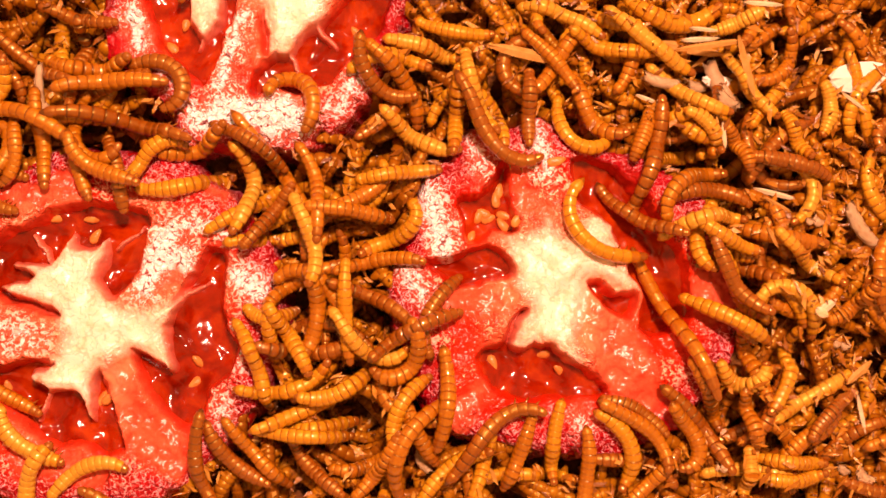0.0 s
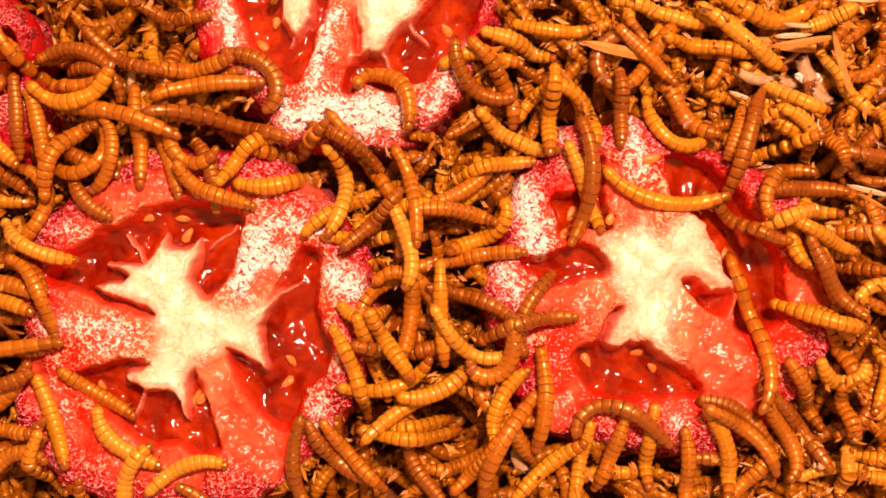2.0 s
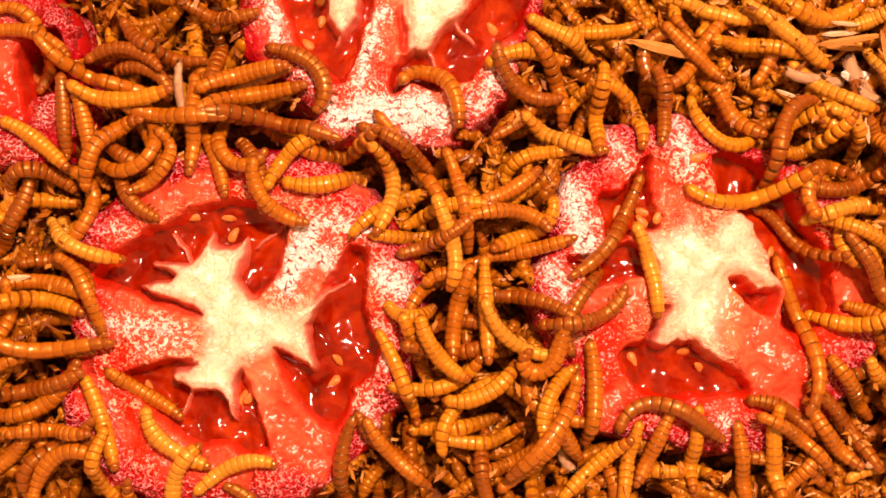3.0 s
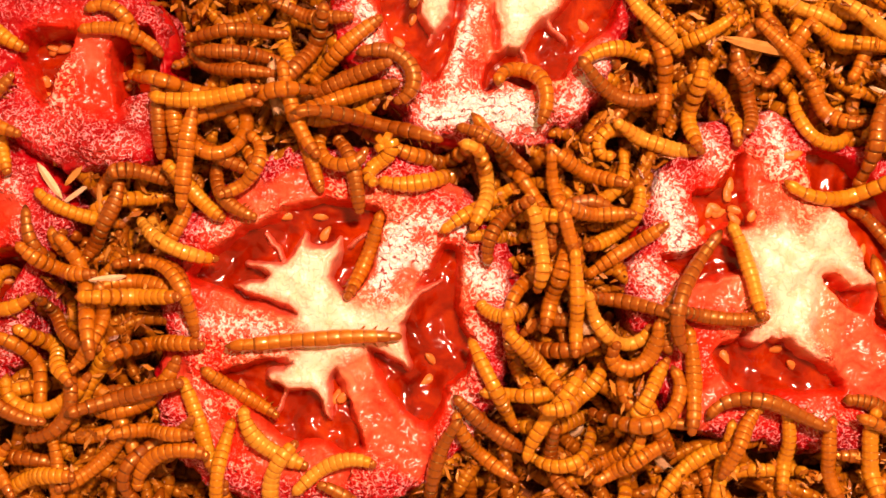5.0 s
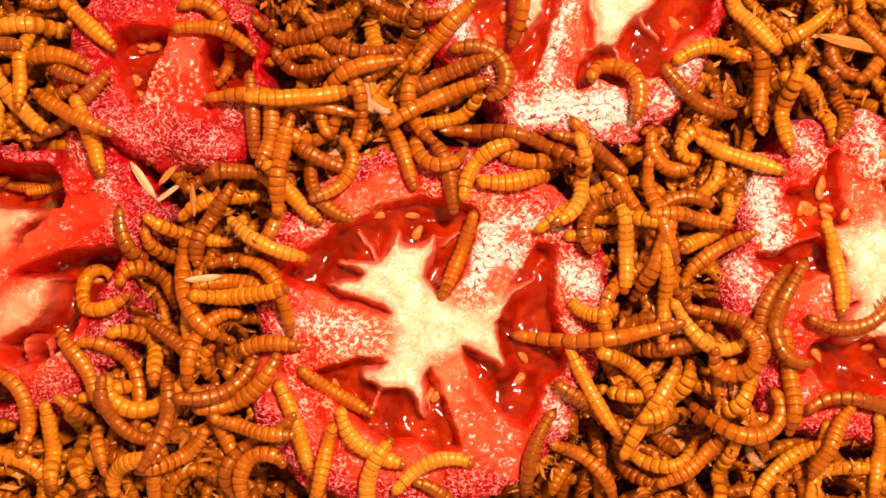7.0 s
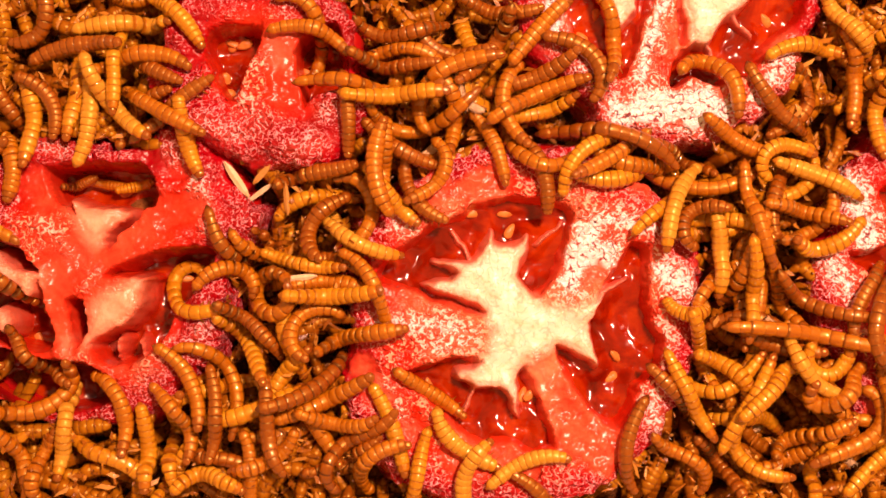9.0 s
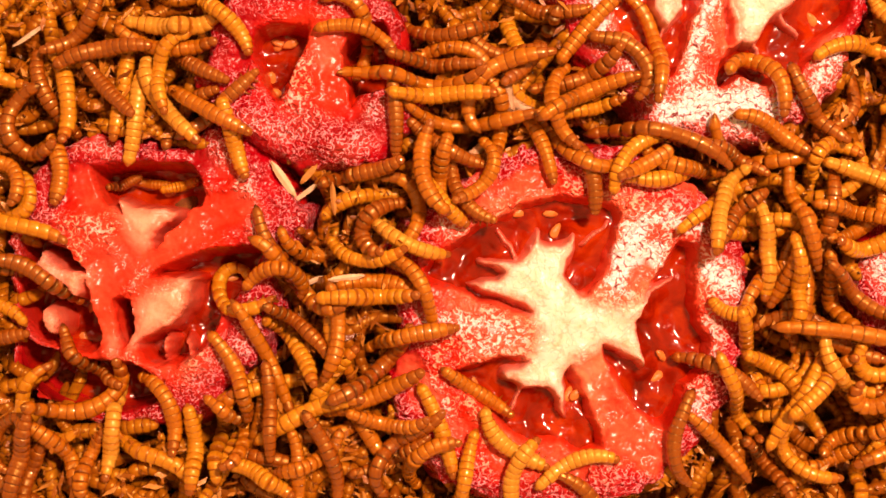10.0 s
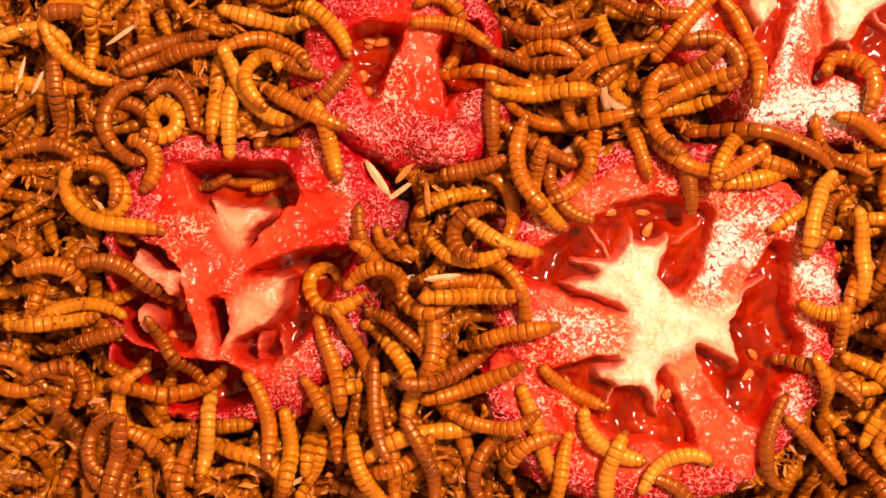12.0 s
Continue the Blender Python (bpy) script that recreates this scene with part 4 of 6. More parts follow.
mealworm(15.8, 2.67, 1, (1.5, -0.0, -19.6, -124, -11.55, -0.77), (3, -1.0, -19.4, -133, -14.64, -3.45), (5.5, -2.3, -19.5, -155, -14.93, -1.55), (7, -0.9, -20.4, -149, -17.12, -0.25), (9, -1.6, -25.3, -149, -11.90, -3.13))
mealworm(16.8, 2.28, 3, (1.5, -6.1, -17.1, -40, 7.11, 1.51), (3, -5.9, -15.6, -35, 4.77, -0.12), (5.5, -5.7, -15.0, -38, 10.78, 1.61), (7, -5.9, -16.1, -36, 7.96, 1.35), (9, -5.5, -21.0, -51, 5.81, 0.06), (10, -8.1, -21.2, -50, 6.91, -0.09))
mealworm(16.8, 2.32, 0, (1.5, -9.9, -11.4, -87, 0.68, -0.03), (10, -13.8, -7.7, -90, -2.31, -0.15))
mealworm(14.2, 2.66, 0, (1.5, -9.6, -22.3, 26, 4.73, -0.49), (7, -10.5, -24.4, 40, 6.12, 0.13), (9, -11.0, -22.4, 44, 0.03, -0.45))
mealworm(17.6, 2.45, 0, (1.5, -15.2, -25.2, 24, 0.69, -0.01), (3, -14.4, -24.6, 44, -4.64, 0.65), (5.5, -15.2, -26.0, 55, -0.03, 0.39))
mealworm(14.9, 2.46, 0, (1.5, -20.9, -18.2, -72, 1.00, 0.17))
mealworm(16.5, 2.33, 0, (1.5, -23.4, -19.9, -72, -2.09, 0.12), (5.5, -24.3, -23.4, -62, 0.80, 0.06))
mealworm(13.2, 2.60, 0, (1.5, -18.0, -15.4, -56, -0.64, -0.65), (3, -18.1, -17.4, -52, 4.15, -0.09), (7, -17.2, -19.7, -36, -6.35, -1.17))
mealworm(14.1, 2.39, 1, (1.5, -8.1, 5.7, -7, -0.88, 0.01), (3, -5.8, 5.5, -2, -5.22, -1.02), (5.5, -9.0, 4.5, -3, 5.14, -0.75), (7, -7.9, 4.1, -8, -1.50, 0.08), (9, -4.2, 4.8, -14, -0.91, 0.15))
mealworm(14.5, 2.67, 0, (1.5, -2.6, 1.5, -154, -6.93, 2.67), (3, -3.5, 2.0, -156, -5.12, 2.04), (5.5, -3.5, 2.7, -132, -6.20, 0.42), (7, -4.5, 1.3, -146, -6.76, 1.56), (9, -1.6, -1.0, -162, -7.16, -0.51))
mealworm(16.3, 2.53, 3, (1.5, -25.4, 8.5, -92, -5.59, 0.39), (5.5, -25.0, 9.5, -93, -7.47, 1.18), (7, -25.2, 8.5, -102, -6.28, -0.37), (9, -25.9, 5.9, -113, 3.50, -0.34))
mealworm(13.3, 2.37, 2, (1.5, -21.6, 6.0, 54, 0.72, -0.03), (3, -17.7, 1.0, 25, 2.47, 0.06), (5.5, -24.8, 4.3, 57, -8.56, 0.90), (7, -24.0, 5.0, 53, -11.16, 1.28), (9, -23.2, 4.7, 45, -14.48, 1.55), (10, -23.3, 4.6, 47, -3.75, 0.21))
mealworm(17.3, 2.30, 1, (1.5, -14.4, 8.0, -81, -2.76, 0.28), (5.5, -13.7, 5.1, -77, 1.46, -0.10))
mealworm(15.6, 2.51, 3, (1.5, -14.8, 0.1, -72, -3.77, -0.87), (7, -18.3, -0.7, -86, -1.62, -0.09))
mealworm(13.8, 2.32, 0, (1.5, -0.4, 12.3, 10, -0.44, -0.28), (5.5, -5.2, 19.7, 21, -15.39, 4.79), (9, -8.9, 15.3, 17, -13.75, 2.22))
mealworm(15.1, 2.32, 1, (1.5, -3.6, -1.5, 9, -2.80, -0.29), (3, -2.7, -0.4, 12, 0.64, 0.07), (5.5, -2.3, -0.4, 36, -0.42, 0.25), (7, -3.9, -1.3, 33, -2.40, 0.25), (9, -1.9, 2.4, 37, 7.93, 0.74))
mealworm(17.2, 2.32, 2, (1.5, -3.4, -8.9, -25, -2.73, -0.55), (3, -3.0, -8.4, -10, -3.27, -0.43), (5.5, -3.1, -9.3, -11, -1.38, 0.09), (7, -0.3, -12.6, -24, -6.08, -1.42), (9, -2.4, -10.5, -24, 3.44, -0.20), (10, -2.9, -9.8, -42, 3.56, 0.93))
mealworm(15.7, 2.63, 1, (1.5, -14.6, -11.8, -95, -4.28, 0.10), (3, -15.4, -11.1, -101, 1.91, 0.02), (7, -13.9, -2.5, -111, -1.28, 0.08))
mealworm(17.8, 2.52, 1, (1.5, -46.1, 26.7, 4, -1.33, 0.12), (3, -47.0, 24.6, 10, -1.61, 0.47), (7, -47.5, 23.6, 24, -1.55, -0.03))
mealworm(16.5, 2.25, 2, (1.5, -59.9, 29.1, -34, 2.24, 0.18), (3, -62.5, 31.0, -26, 4.47, -0.09), (5.5, -65.3, 35.9, 12, -2.14, -0.15), (7, -68.8, 33.3, 4, 4.72, -0.48))
mealworm(15.0, 2.65, 1, (1.5, -50.2, 28.6, 2, 4.47, -0.34), (3, -48.5, 27.5, 13, -1.84, 0.26), (5.5, -47.2, 33.5, 48, -0.78, -0.04))
mealworm(16.8, 2.54, 0, (1.5, -65.9, 23.1, 23, 10.24, -0.03), (3, -67.1, 22.9, 1, 3.50, -0.35), (5.5, -68.8, 22.8, 9, 1.42, -0.23), (10, -68.9, 23.5, 4, 0.15, -0.41))
mealworm(23.3, 2.29, 1, (1.5, -72.2, 26.3, -24, 6.17, 0.26), (3, -70.8, 26.2, -19, 1.82, -0.26), (7, -71.5, 23.0, -6, -1.04, 0.01), (10, -73.2, 25.5, -13, 1.32, 0.63))
mealworm(15.9, 2.65, 1, (1.5, -70.2, 14.9, 62, -5.05, -0.34), (3, -70.7, 16.9, 55, -5.65, -0.57), (5.5, -72.5, 14.0, 90, 1.01, -0.00), (7, -72.5, 13.3, 83, -1.44, -0.13), (10, -72.9, 12.2, 96, -5.32, 0.35))
mealworm(21.0, 2.54, 1, (1.5, -59.8, 20.9, -18, -3.52, 0.31), (3, -60.9, 20.6, -8, 2.52, -0.45), (7, -62.7, 26.8, 34, -6.21, 0.71))
mealworm(14.2, 2.45, 0, (1.5, -40.7, 16.0, 49, -6.10, -2.28), (3, -41.0, 15.4, 44, -4.91, -0.16), (5.5, -40.3, 14.8, 58, 32.62, 16.08), (7, -41.2, 13.7, 45, -6.95, 0.00))
mealworm(15.8, 2.61, 1, (1.5, -34.3, 15.9, 14, 5.86, -0.26), (10, -30.4, 11.8, -6, 2.89, -0.78))
mealworm(16.1, 2.48, 1, (1.5, -58.5, 16.1, -82, -0.04, -0.13), (3, -56.7, 18.9, -92, -0.84, -0.04), (5.5, -55.2, 20.7, -66, 2.90, 0.26), (7, -52.5, 22.5, -83, 7.05, -0.45))
mealworm(13.9, 2.24, 1, (1.5, -62.1, 14.8, -87, -5.91, -0.69), (3, -61.5, 12.0, -124, -9.76, 1.37))
mealworm(16.7, 2.31, 2, (1.5, -33.3, -35.3, -85, 4.20, 0.48), (5.5, -34.0, -35.5, -107, 1.90, -0.35), (10, -33.8, -31.5, -97, 5.36, 0.59))
mealworm(15.3, 2.30, 1, (1.5, -23.5, -33.8, -48, 0.79, 0.04), (5.5, -27.0, -33.2, -43, 3.79, -0.60), (7, -23.4, -35.2, -40, -4.63, -0.42), (9, -22.7, -34.5, -28, -5.20, -2.66), (10, -25.4, -32.4, -46, -1.34, -0.16))
mealworm(14.7, 2.49, 2, (1.5, -27.3, -34.5, -45, 3.52, -0.14), (7, -23.4, -26.3, -35, 0.67, 0.31), (9, -24.6, -24.8, -45, 0.90, 0.30), (10, -25.2, -20.2, -29, -3.68, 0.27))
mealworm(13.9, 2.26, 0, (1.5, -74.4, -35.6, -83, 11.36, 2.20), (5.5, -66.3, -34.3, -101, -0.15, -0.54))
mealworm(15.6, 2.23, 0, (1.5, -15.3, -29.9, -4, 0.37, -0.12), (3, -10.6, -31.3, 1, 3.77, 0.74), (5.5, -11.7, -35.1, 27, 9.37, -0.32), (9, -13.8, -35.4, -41, 8.28, -0.73))
mealworm(15.7, 2.44, 0, (1.5, 34.2, 32.5, -10, 0.63, 0.00))
mealworm(13.3, 2.25, 1, (1.5, 23.6, 30.6, -45, -0.50, -0.06))
mealworm(12.8, 2.40, 0, (1.5, 33.4, 37.4, -23, 3.02, 0.29))
mealworm(16.1, 2.24, 2, (1.5, 60.3, 17.8, 44, -0.74, 0.12))
mealworm(15.2, 2.31, 3, (1.5, 26.0, 38.1, -20, -0.92, 0.17))
mealworm(13.3, 2.24, 0, (1.5, 8.5, 35.4, -10, 2.94, -0.01), (5.5, 10.6, 33.8, 29, 2.39, 0.11))
mealworm(14.3, 2.62, 2, (1.5, 62.5, 14.0, -9, -0.69, -0.27))
mealworm(12.7, 2.60, 1, (1.5, 62.3, -31.0, 44, -1.40, 0.33))
mealworm(15.0, 2.21, 3, (1.5, 54.9, -35.4, -0, -2.41, 0.23))
mealworm(14.3, 2.53, 1, (1.5, 55.3, -18.8, -67, -1.30, -0.41))
mealworm(15.0, 2.28, 0, (1.5, 60.3, -20.2, -106, -0.57, -0.60))
mealworm(12.8, 2.40, 2, (1.5, -14.4, -36.3, -40, 3.56, -1.31), (3, -11.3, -36.0, -86, 3.96, -0.40), (7, -18.8, -34.6, -72, 7.45, 1.49), (9, -17.4, -35.7, -53, -2.80, 0.04))
mealworm(14.8, 2.59, 0, (1.5, 7.0, -34.7, 39, -2.13, -0.03))
mealworm(13.8, 2.25, 1, (3, -81.6, 33.7, -15, -5.00, -0.29))
mealworm(14.2, 2.31, 2, (3, -67.0, 31.4, -10, -6.58, 0.06), (5.5, -63.1, 30.6, -0, 0.39, -0.68), (7, -61.1, 30.4, -11, 6.66, -0.92))
mealworm(14.9, 2.25, 2, (3, -64.3, 28.4, -15, -7.35, -1.38), (5.5, -65.7, 27.9, -6, 5.46, -0.89), (7, -67.1, 27.9, 2, 5.98, -0.94), (10, -70.2, 28.7, -5, 0.89, -0.17))
mealworm(14.7, 2.26, 0, (3, -51.3, 21.0, 1, 0.71, 0.08), (7, -45.6, 20.3, 16, 5.36, 1.04), (10, -47.0, 21.5, 10, 1.00, 0.07))
mealworm(14.5, 2.59, 0, (3, -57.9, 33.2, -77, 4.87, -1.23))
mealworm(15.2, 2.70, 2, (3, -54.0, 28.3, -96, -0.58, 0.50), (5.5, -53.8, 31.4, -129, -2.66, 0.29))
mealworm(12.7, 2.52, 0, (3, -80.4, 16.3, -39, -2.00, 0.40), (5, -71.0, 8.0, -48, 1.00, 0.40), (10, -70.0, 7.0, -52, 2.00, 0.40))
mealworm(13.3, 2.34, 2, (3, -76.8, 20.1, -88, -0.68, 0.08))
mealworm(12.8, 2.57, 1, (3, -73.2, 17.9, -79, -1.85, -0.02), (5.5, -74.4, 18.5, -85, 0.64, 0.14), (7, -74.0, 17.9, -96, -5.00, 0.53), (10, -70.1, 10.6, -95, 2.67, 0.01))
mealworm(13.8, 2.54, 2, (3, -81.6, 12.3, 0, -10.25, 0.92), (10, -81.8, 11.6, 8, 0.34, 0.98))
mealworm(22.7, 2.24, 1, (3, -63.5, 14.3, 47, 11.13, 0.11), (7, -66.0, 17.7, 29, 12.93, -0.91), (10, -64.2, 19.0, 3, 2.43, -0.36))
mealworm(18.5, 2.30, 1, (3, -51.9, 14.6, -62, 10.80, 0.92), (7, -50.5, 13.8, -59, 14.71, -0.13), (10, -48.4, 13.3, -38, 5.52, 0.97))
mealworm(14.8, 2.28, 0, (3, -16.3, 6.3, 13, -3.28, -0.11), (5.5, -18.9, 4.4, -8, -0.91, 0.06), (9, -16.1, 3.6, -5, -3.91, -0.94))
mealworm(14.2, 2.54, 1, (3, -6.8, 8.7, 28, 2.47, -0.01), (5.5, -9.6, 12.5, -38, 1.95, -0.26), (7, -10.7, 12.0, -21, 14.13, 0.28), (10, -16.6, 17.6, -35, -2.35, 0.99))
mealworm(15.5, 2.55, 1, (3, -13.0, -6.1, -39, -7.22, 1.56), (10, -6.7, -9.4, -70, 2.57, 0.31))
mealworm(14.6, 2.49, 0, (3, -0.6, -23.6, 64, -5.78, 0.13), (7, -0.4, -24.0, 54, 4.75, -0.12), (9, -1.7, -21.0, 1, 16.61, -0.85))
mealworm(16.6, 2.37, 0, (3, -17.1, -22.2, 14, 4.93, 0.31), (5.5, -17.8, -24.2, 1, 2.71, 0.36), (7, -14.5, -23.8, 11, 7.27, 1.10), (9, -16.6, -22.7, 25, 7.01, -0.93), (10, -15.6, -23.0, 14, 6.49, 1.01))
mealworm(17.8, 2.58, 2, (3, 47.4, -28.9, -52, -1.33, 0.07))
mealworm(12.8, 2.63, 2, (3, 37.6, -26.5, -31, -4.21, 0.47))
mealworm(13.0, 2.35, 1, (3, 39.2, -36.9, 44, 1.27, -0.07))
mealworm(14.9, 2.25, 0, (3, 42.8, 21.3, 22, -2.73, 0.17))
mealworm(15.5, 2.56, 0, (3, -70.5, -27.9, -72, -0.96, 0.16))
mealworm(15.6, 2.61, 0, (3, -80.5, -8.2, -4, -4.09, 0.23), (5.5, -79.9, -7.7, 1, 1.02, -0.12), (7, -78.2, -7.7, 5, 1.43, -0.13), (9, -78.7, -7.8, 2, 1.25, 0.06), (10, -80.7, -7.9, -1, 0.26, 0.23))
mealworm(15.3, 2.57, 1, (3, -79.0, -16.1, 6, -2.94, 0.37), (5.5, -76.0, -14.8, 5, -2.47, 0.17), (7, -76.5, -15.3, 16, -6.67, 0.73), (9, -74.8, -13.8, 12, -1.84, 0.30))
mealworm(17.8, 2.55, 2, (3, -81.0, -22.2, 11, 1.42, 0.16), (5.5, -80.8, -23.2, 15, -0.75, -0.01), (7, -79.8, -21.5, 36, 7.04, 0.29), (9, -81.7, -21.6, 33, 4.01, 0.25), (10, -79.3, -19.1, 40, 3.00, 0.19), (11.5, -82.2, -19.8, 22, 3.84, 0.01))
mealworm(15.1, 2.51, 1, (3, -77.2, -32.4, 37, -9.16, -0.83), (5.5, -75.1, -31.6, 19, -7.48, 0.57), (7, -77.9, -33.3, 55, -13.10, -1.11), (9, -74.0, -32.9, 50, -10.08, 0.78))
mealworm(13.1, 2.54, 0, (5.5, -102.6, 34.3, -42, 2.06, 0.32), (9, -102.7, 35.9, -46, -3.27, 0.25), (10, -102.3, 35.0, -42, -3.46, -1.07))
mealworm(13.5, 2.53, 0, (5.5, -93.3, -16.7, -40, -1.97, -0.16), (7, -93.5, -15.5, -53, -9.48, 0.98), (9, -92.9, -15.8, -50, -2.83, -0.29))
mealworm(13.5, 2.43, 1, (5.5, -92.5, -3.5, -23, 4.10, 0.33), (7, -92.7, -4.2, -38, -13.42, 2.24), (9, -95.0, -3.3, -6, -13.60, -1.30))
mealworm(20.5, 2.56, 1, (5.5, -88.0, -8.1, -76, -1.54, 0.28), (7, -87.1, -8.9, -66, 4.45, 0.05), (9, -91.5, -9.4, -62, 17.65, 0.11), (10, -92.2, -6.9, -55, 3.78, 1.45))
mealworm(15.8, 2.39, 1, (5.5, -86.5, -14.3, -110, -4.16, -0.07), (7, -85.8, -14.4, -116, 6.98, -1.01), (9, -85.4, -11.7, -131, 13.19, 0.50), (10, -86.1, -14.1, -93, -3.46, -0.18))
mealworm(16.0, 2.41, 2, (5.5, -90.9, -26.5, -116, -8.55, -0.06), (9, -89.6, -28.6, -87, 1.85, 0.84), (10, -87.3, -33.1, -69, -2.86, -0.45))
mealworm(15.4, 2.23, 2, (5.5, -100.1, -24.5, -43, 4.86, 0.20), (7, -97.9, -27.3, -51, 7.32, -0.02), (9, -97.6, -26.5, -90, -2.63, -0.00), (11.5, -95.4, -25.5, -87, 2.05, 0.50))
mealworm(14.7, 2.21, 1, (5.5, -102.7, -33.1, -62, 0.79, 0.06), (7, -101.8, -28.5, -61, -3.60, 0.18), (9, -102.6, -27.0, -62, -5.62, -0.55), (10, -101.4, -28.7, -69, -9.76, -1.28), (11.5, -102.5, -26.7, -69, -3.24, 0.11))
mealworm(12.6, 2.62, 0, (5.5, -94.7, -35.3, 13, -4.66, 0.36), (7, -96.3, -33.2, 31, -9.34, 1.55), (9, -98.5, -35.4, -4, -7.93, 0.76), (11.5, -97.3, -35.5, -64, 4.01, 0.17))
mealworm(13.5, 2.31, 1, (5.5, -76.8, -28.7, -4, -1.13, 0.72), (7, -76.6, -28.6, -10, 2.05, -0.20), (9, -78.5, -28.0, -10, 4.98, 0.93))
mealworm(14.3, 2.38, 3, (5.5, -49.5, -33.9, 24, -5.98, -0.65))
mealworm(15.6, 2.43, 2, (5.5, 3.9, -9.1, 63, -5.23, 0.63))
mealworm(13.8, 2.21, 2, (5.5, -22.9, 15.7, -31, -2.32, -0.04), (9, -23.3, 14.1, -24, -1.82, 0.26))
mealworm(14.4, 2.50, 0, (5.5, -3.2, 31.4, 1, -5.13, 0.43))
mealworm(15.5, 2.48, 0, (5.5, 13.6, 22.6, -55, -6.86, 0.29))
mealworm(13.7, 2.28, 2, (5.5, -91.4, -14.1, -42, 6.31, 0.39), (7, -89.9, -14.4, -33, -2.47, 0.15), (9, -91.6, -12.8, -40, -2.69, -0.19))
mealworm(15.1, 2.56, 3, (5.5, -59.2, -36.1, 79, -5.70, 0.07))
mealworm(14.6, 2.62, 2, (5.5, -86.1, 3.4, -123, -2.27, 0.81), (10, -82.0, 3.6, -120, 13.24, 1.38))
mealworm(14.3, 2.35, 2, (5.5, -68.0, 14.5, -31, 1.92, 0.07))
mealworm(14.7, 2.45, 1, (5.5, -64.5, 18.0, -59, -0.58, -0.20), (7, -60.0, 21.3, -89, -5.31, 0.81))
mealworm(14.2, 2.22, 0, (5.5, -89.6, 5.2, -19, 2.56, -0.44), (9, -83.8, -2.9, -11, 1.94, 0.02), (10, -81.5, -2.3, -5, 7.18, -0.47))
mealworm(12.9, 2.46, 1, (5.5, -87.3, -34.5, -140, -2.41, -0.22), (7, -89.2, -33.1, -156, -5.47, 1.23))
mealworm(15.6, 2.45, 1, (7, -103.1, -18.8, -58, -3.54, 0.21), (9, -101.4, -21.3, -64, -4.53, 0.11), (11.5, -101.6, -18.7, -72, -1.46, -0.45))
mealworm(15.9, 2.31, 0, (7, -96.2, -21.7, 9, -0.71, 0.23))
mealworm(15.4, 2.51, 1, (7, -112.3, -25.1, -76, -6.72, 0.74), (10, -112.2, -25.2, -70, -6.52, 0.80), (11.5, -112.1, -26.7, -79, -3.42, 0.22))
mealworm(13.7, 2.62, 0, (7, -108.6, -31.2, -86, -0.11, 0.48), (11.5, -108.7, -32.2, -91, -2.87, -0.04))
mealworm(18.6, 2.68, 0, (7, -93.1, -25.1, 10, 8.90, -0.87), (10, -90.5, -25.4, 25, -2.10, -0.21), (11.5, -88.2, -29.1, 8, -2.49, 0.48))
mealworm(19.8, 2.49, 1, (7, -83.7, -26.5, -53, -3.21, 0.31))
mealworm(17.2, 2.68, 1, (7, -77.8, -23.1, 34, 4.92, -0.14), (9, -80.2, -24.0, 25, 1.16, -0.04), (11.5, -79.5, -22.1, 22, 1.46, -0.16))
mealworm(15.3, 2.64, 0, (7, -105.6, -29.5, 96, -3.64, -0.11), (11.5, -104.9, -28.3, 69, -2.79, -0.01))
mealworm(12.8, 2.45, 0, (7, -103.6, -34.5, 49, -0.34, 0.27), (11.5, -104.5, -33.6, 69, 2.30, 0.08))
mealworm(15.8, 2.21, 1, (7, -67.3, 31.3, -8, -7.75, -0.48))
mealworm(13.3, 2.27, 1, (7, -53.5, 14.8, -70, -1.61, 0.32))
mealworm(15.9, 2.55, 2, (7, -46.6, 27.2, 21, -1.29, -0.03), (10, -47.2, 26.3, 19, 3.58, 0.55))
mealworm(13.3, 2.59, 2, (7, -46.2, 11.1, -76, -3.46, 0.60))
mealworm(14.4, 2.38, 2, (7, -52.7, 37.2, -19, 2.63, 0.76))
mealworm(22.5, 2.42, 1, (7, -19.1, 10.4, -54, -0.95, -0.09), (9, -20.6, 8.7, -7, 4.32, 0.10), (10, -18.4, 12.9, -4, 4.32, -0.66))
mealworm(16.2, 2.46, 2, (7, -11.3, 6.7, 33, -9.36, 0.07), (9, -8.7, 8.8, 66, -3.85, 0.59), (10, -7.9, 4.3, 82, 0.68, -0.20))
mealworm(15.0, 2.60, 0, (7, -12.9, -28.6, 7, 0.71, -0.20), (10, -11.5, -27.7, -12, -6.95, -1.25))
mealworm(15.4, 2.29, 0, (7, -2.9, -36.1, 78, -1.41, 0.13))
mealworm(16.3, 2.69, 2, (7, -13.4, -16.8, -1, 3.01, 0.39), (10, -7.2, -16.3, -29, 2.64, -0.11))
mealworm(15.1, 2.45, 2, (9, -124.4, 35.4, -109, -11.36, -0.14), (11.5, -128.3, 32.1, -166, 3.33, 0.44))
mealworm(15.5, 2.57, 2, (9, -118.6, 31.8, 6, -2.84, 0.28), (11.5, -126.6, 30.1, 16, -1.14, -0.07))
mealworm(15.8, 2.68, 3, (9, -111.4, 35.4, 3, -1.25, 0.05), (10, -110.6, 34.3, -4, 2.96, 0.73), (11.5, -111.1, 35.4, -8, 1.16, -0.23))
mealworm(15.2, 2.28, 0, (9, -113.0, 27.7, -90, 1.01, -0.59), (11.5, -114.6, 27.5, -109, 16.36, -1.84))
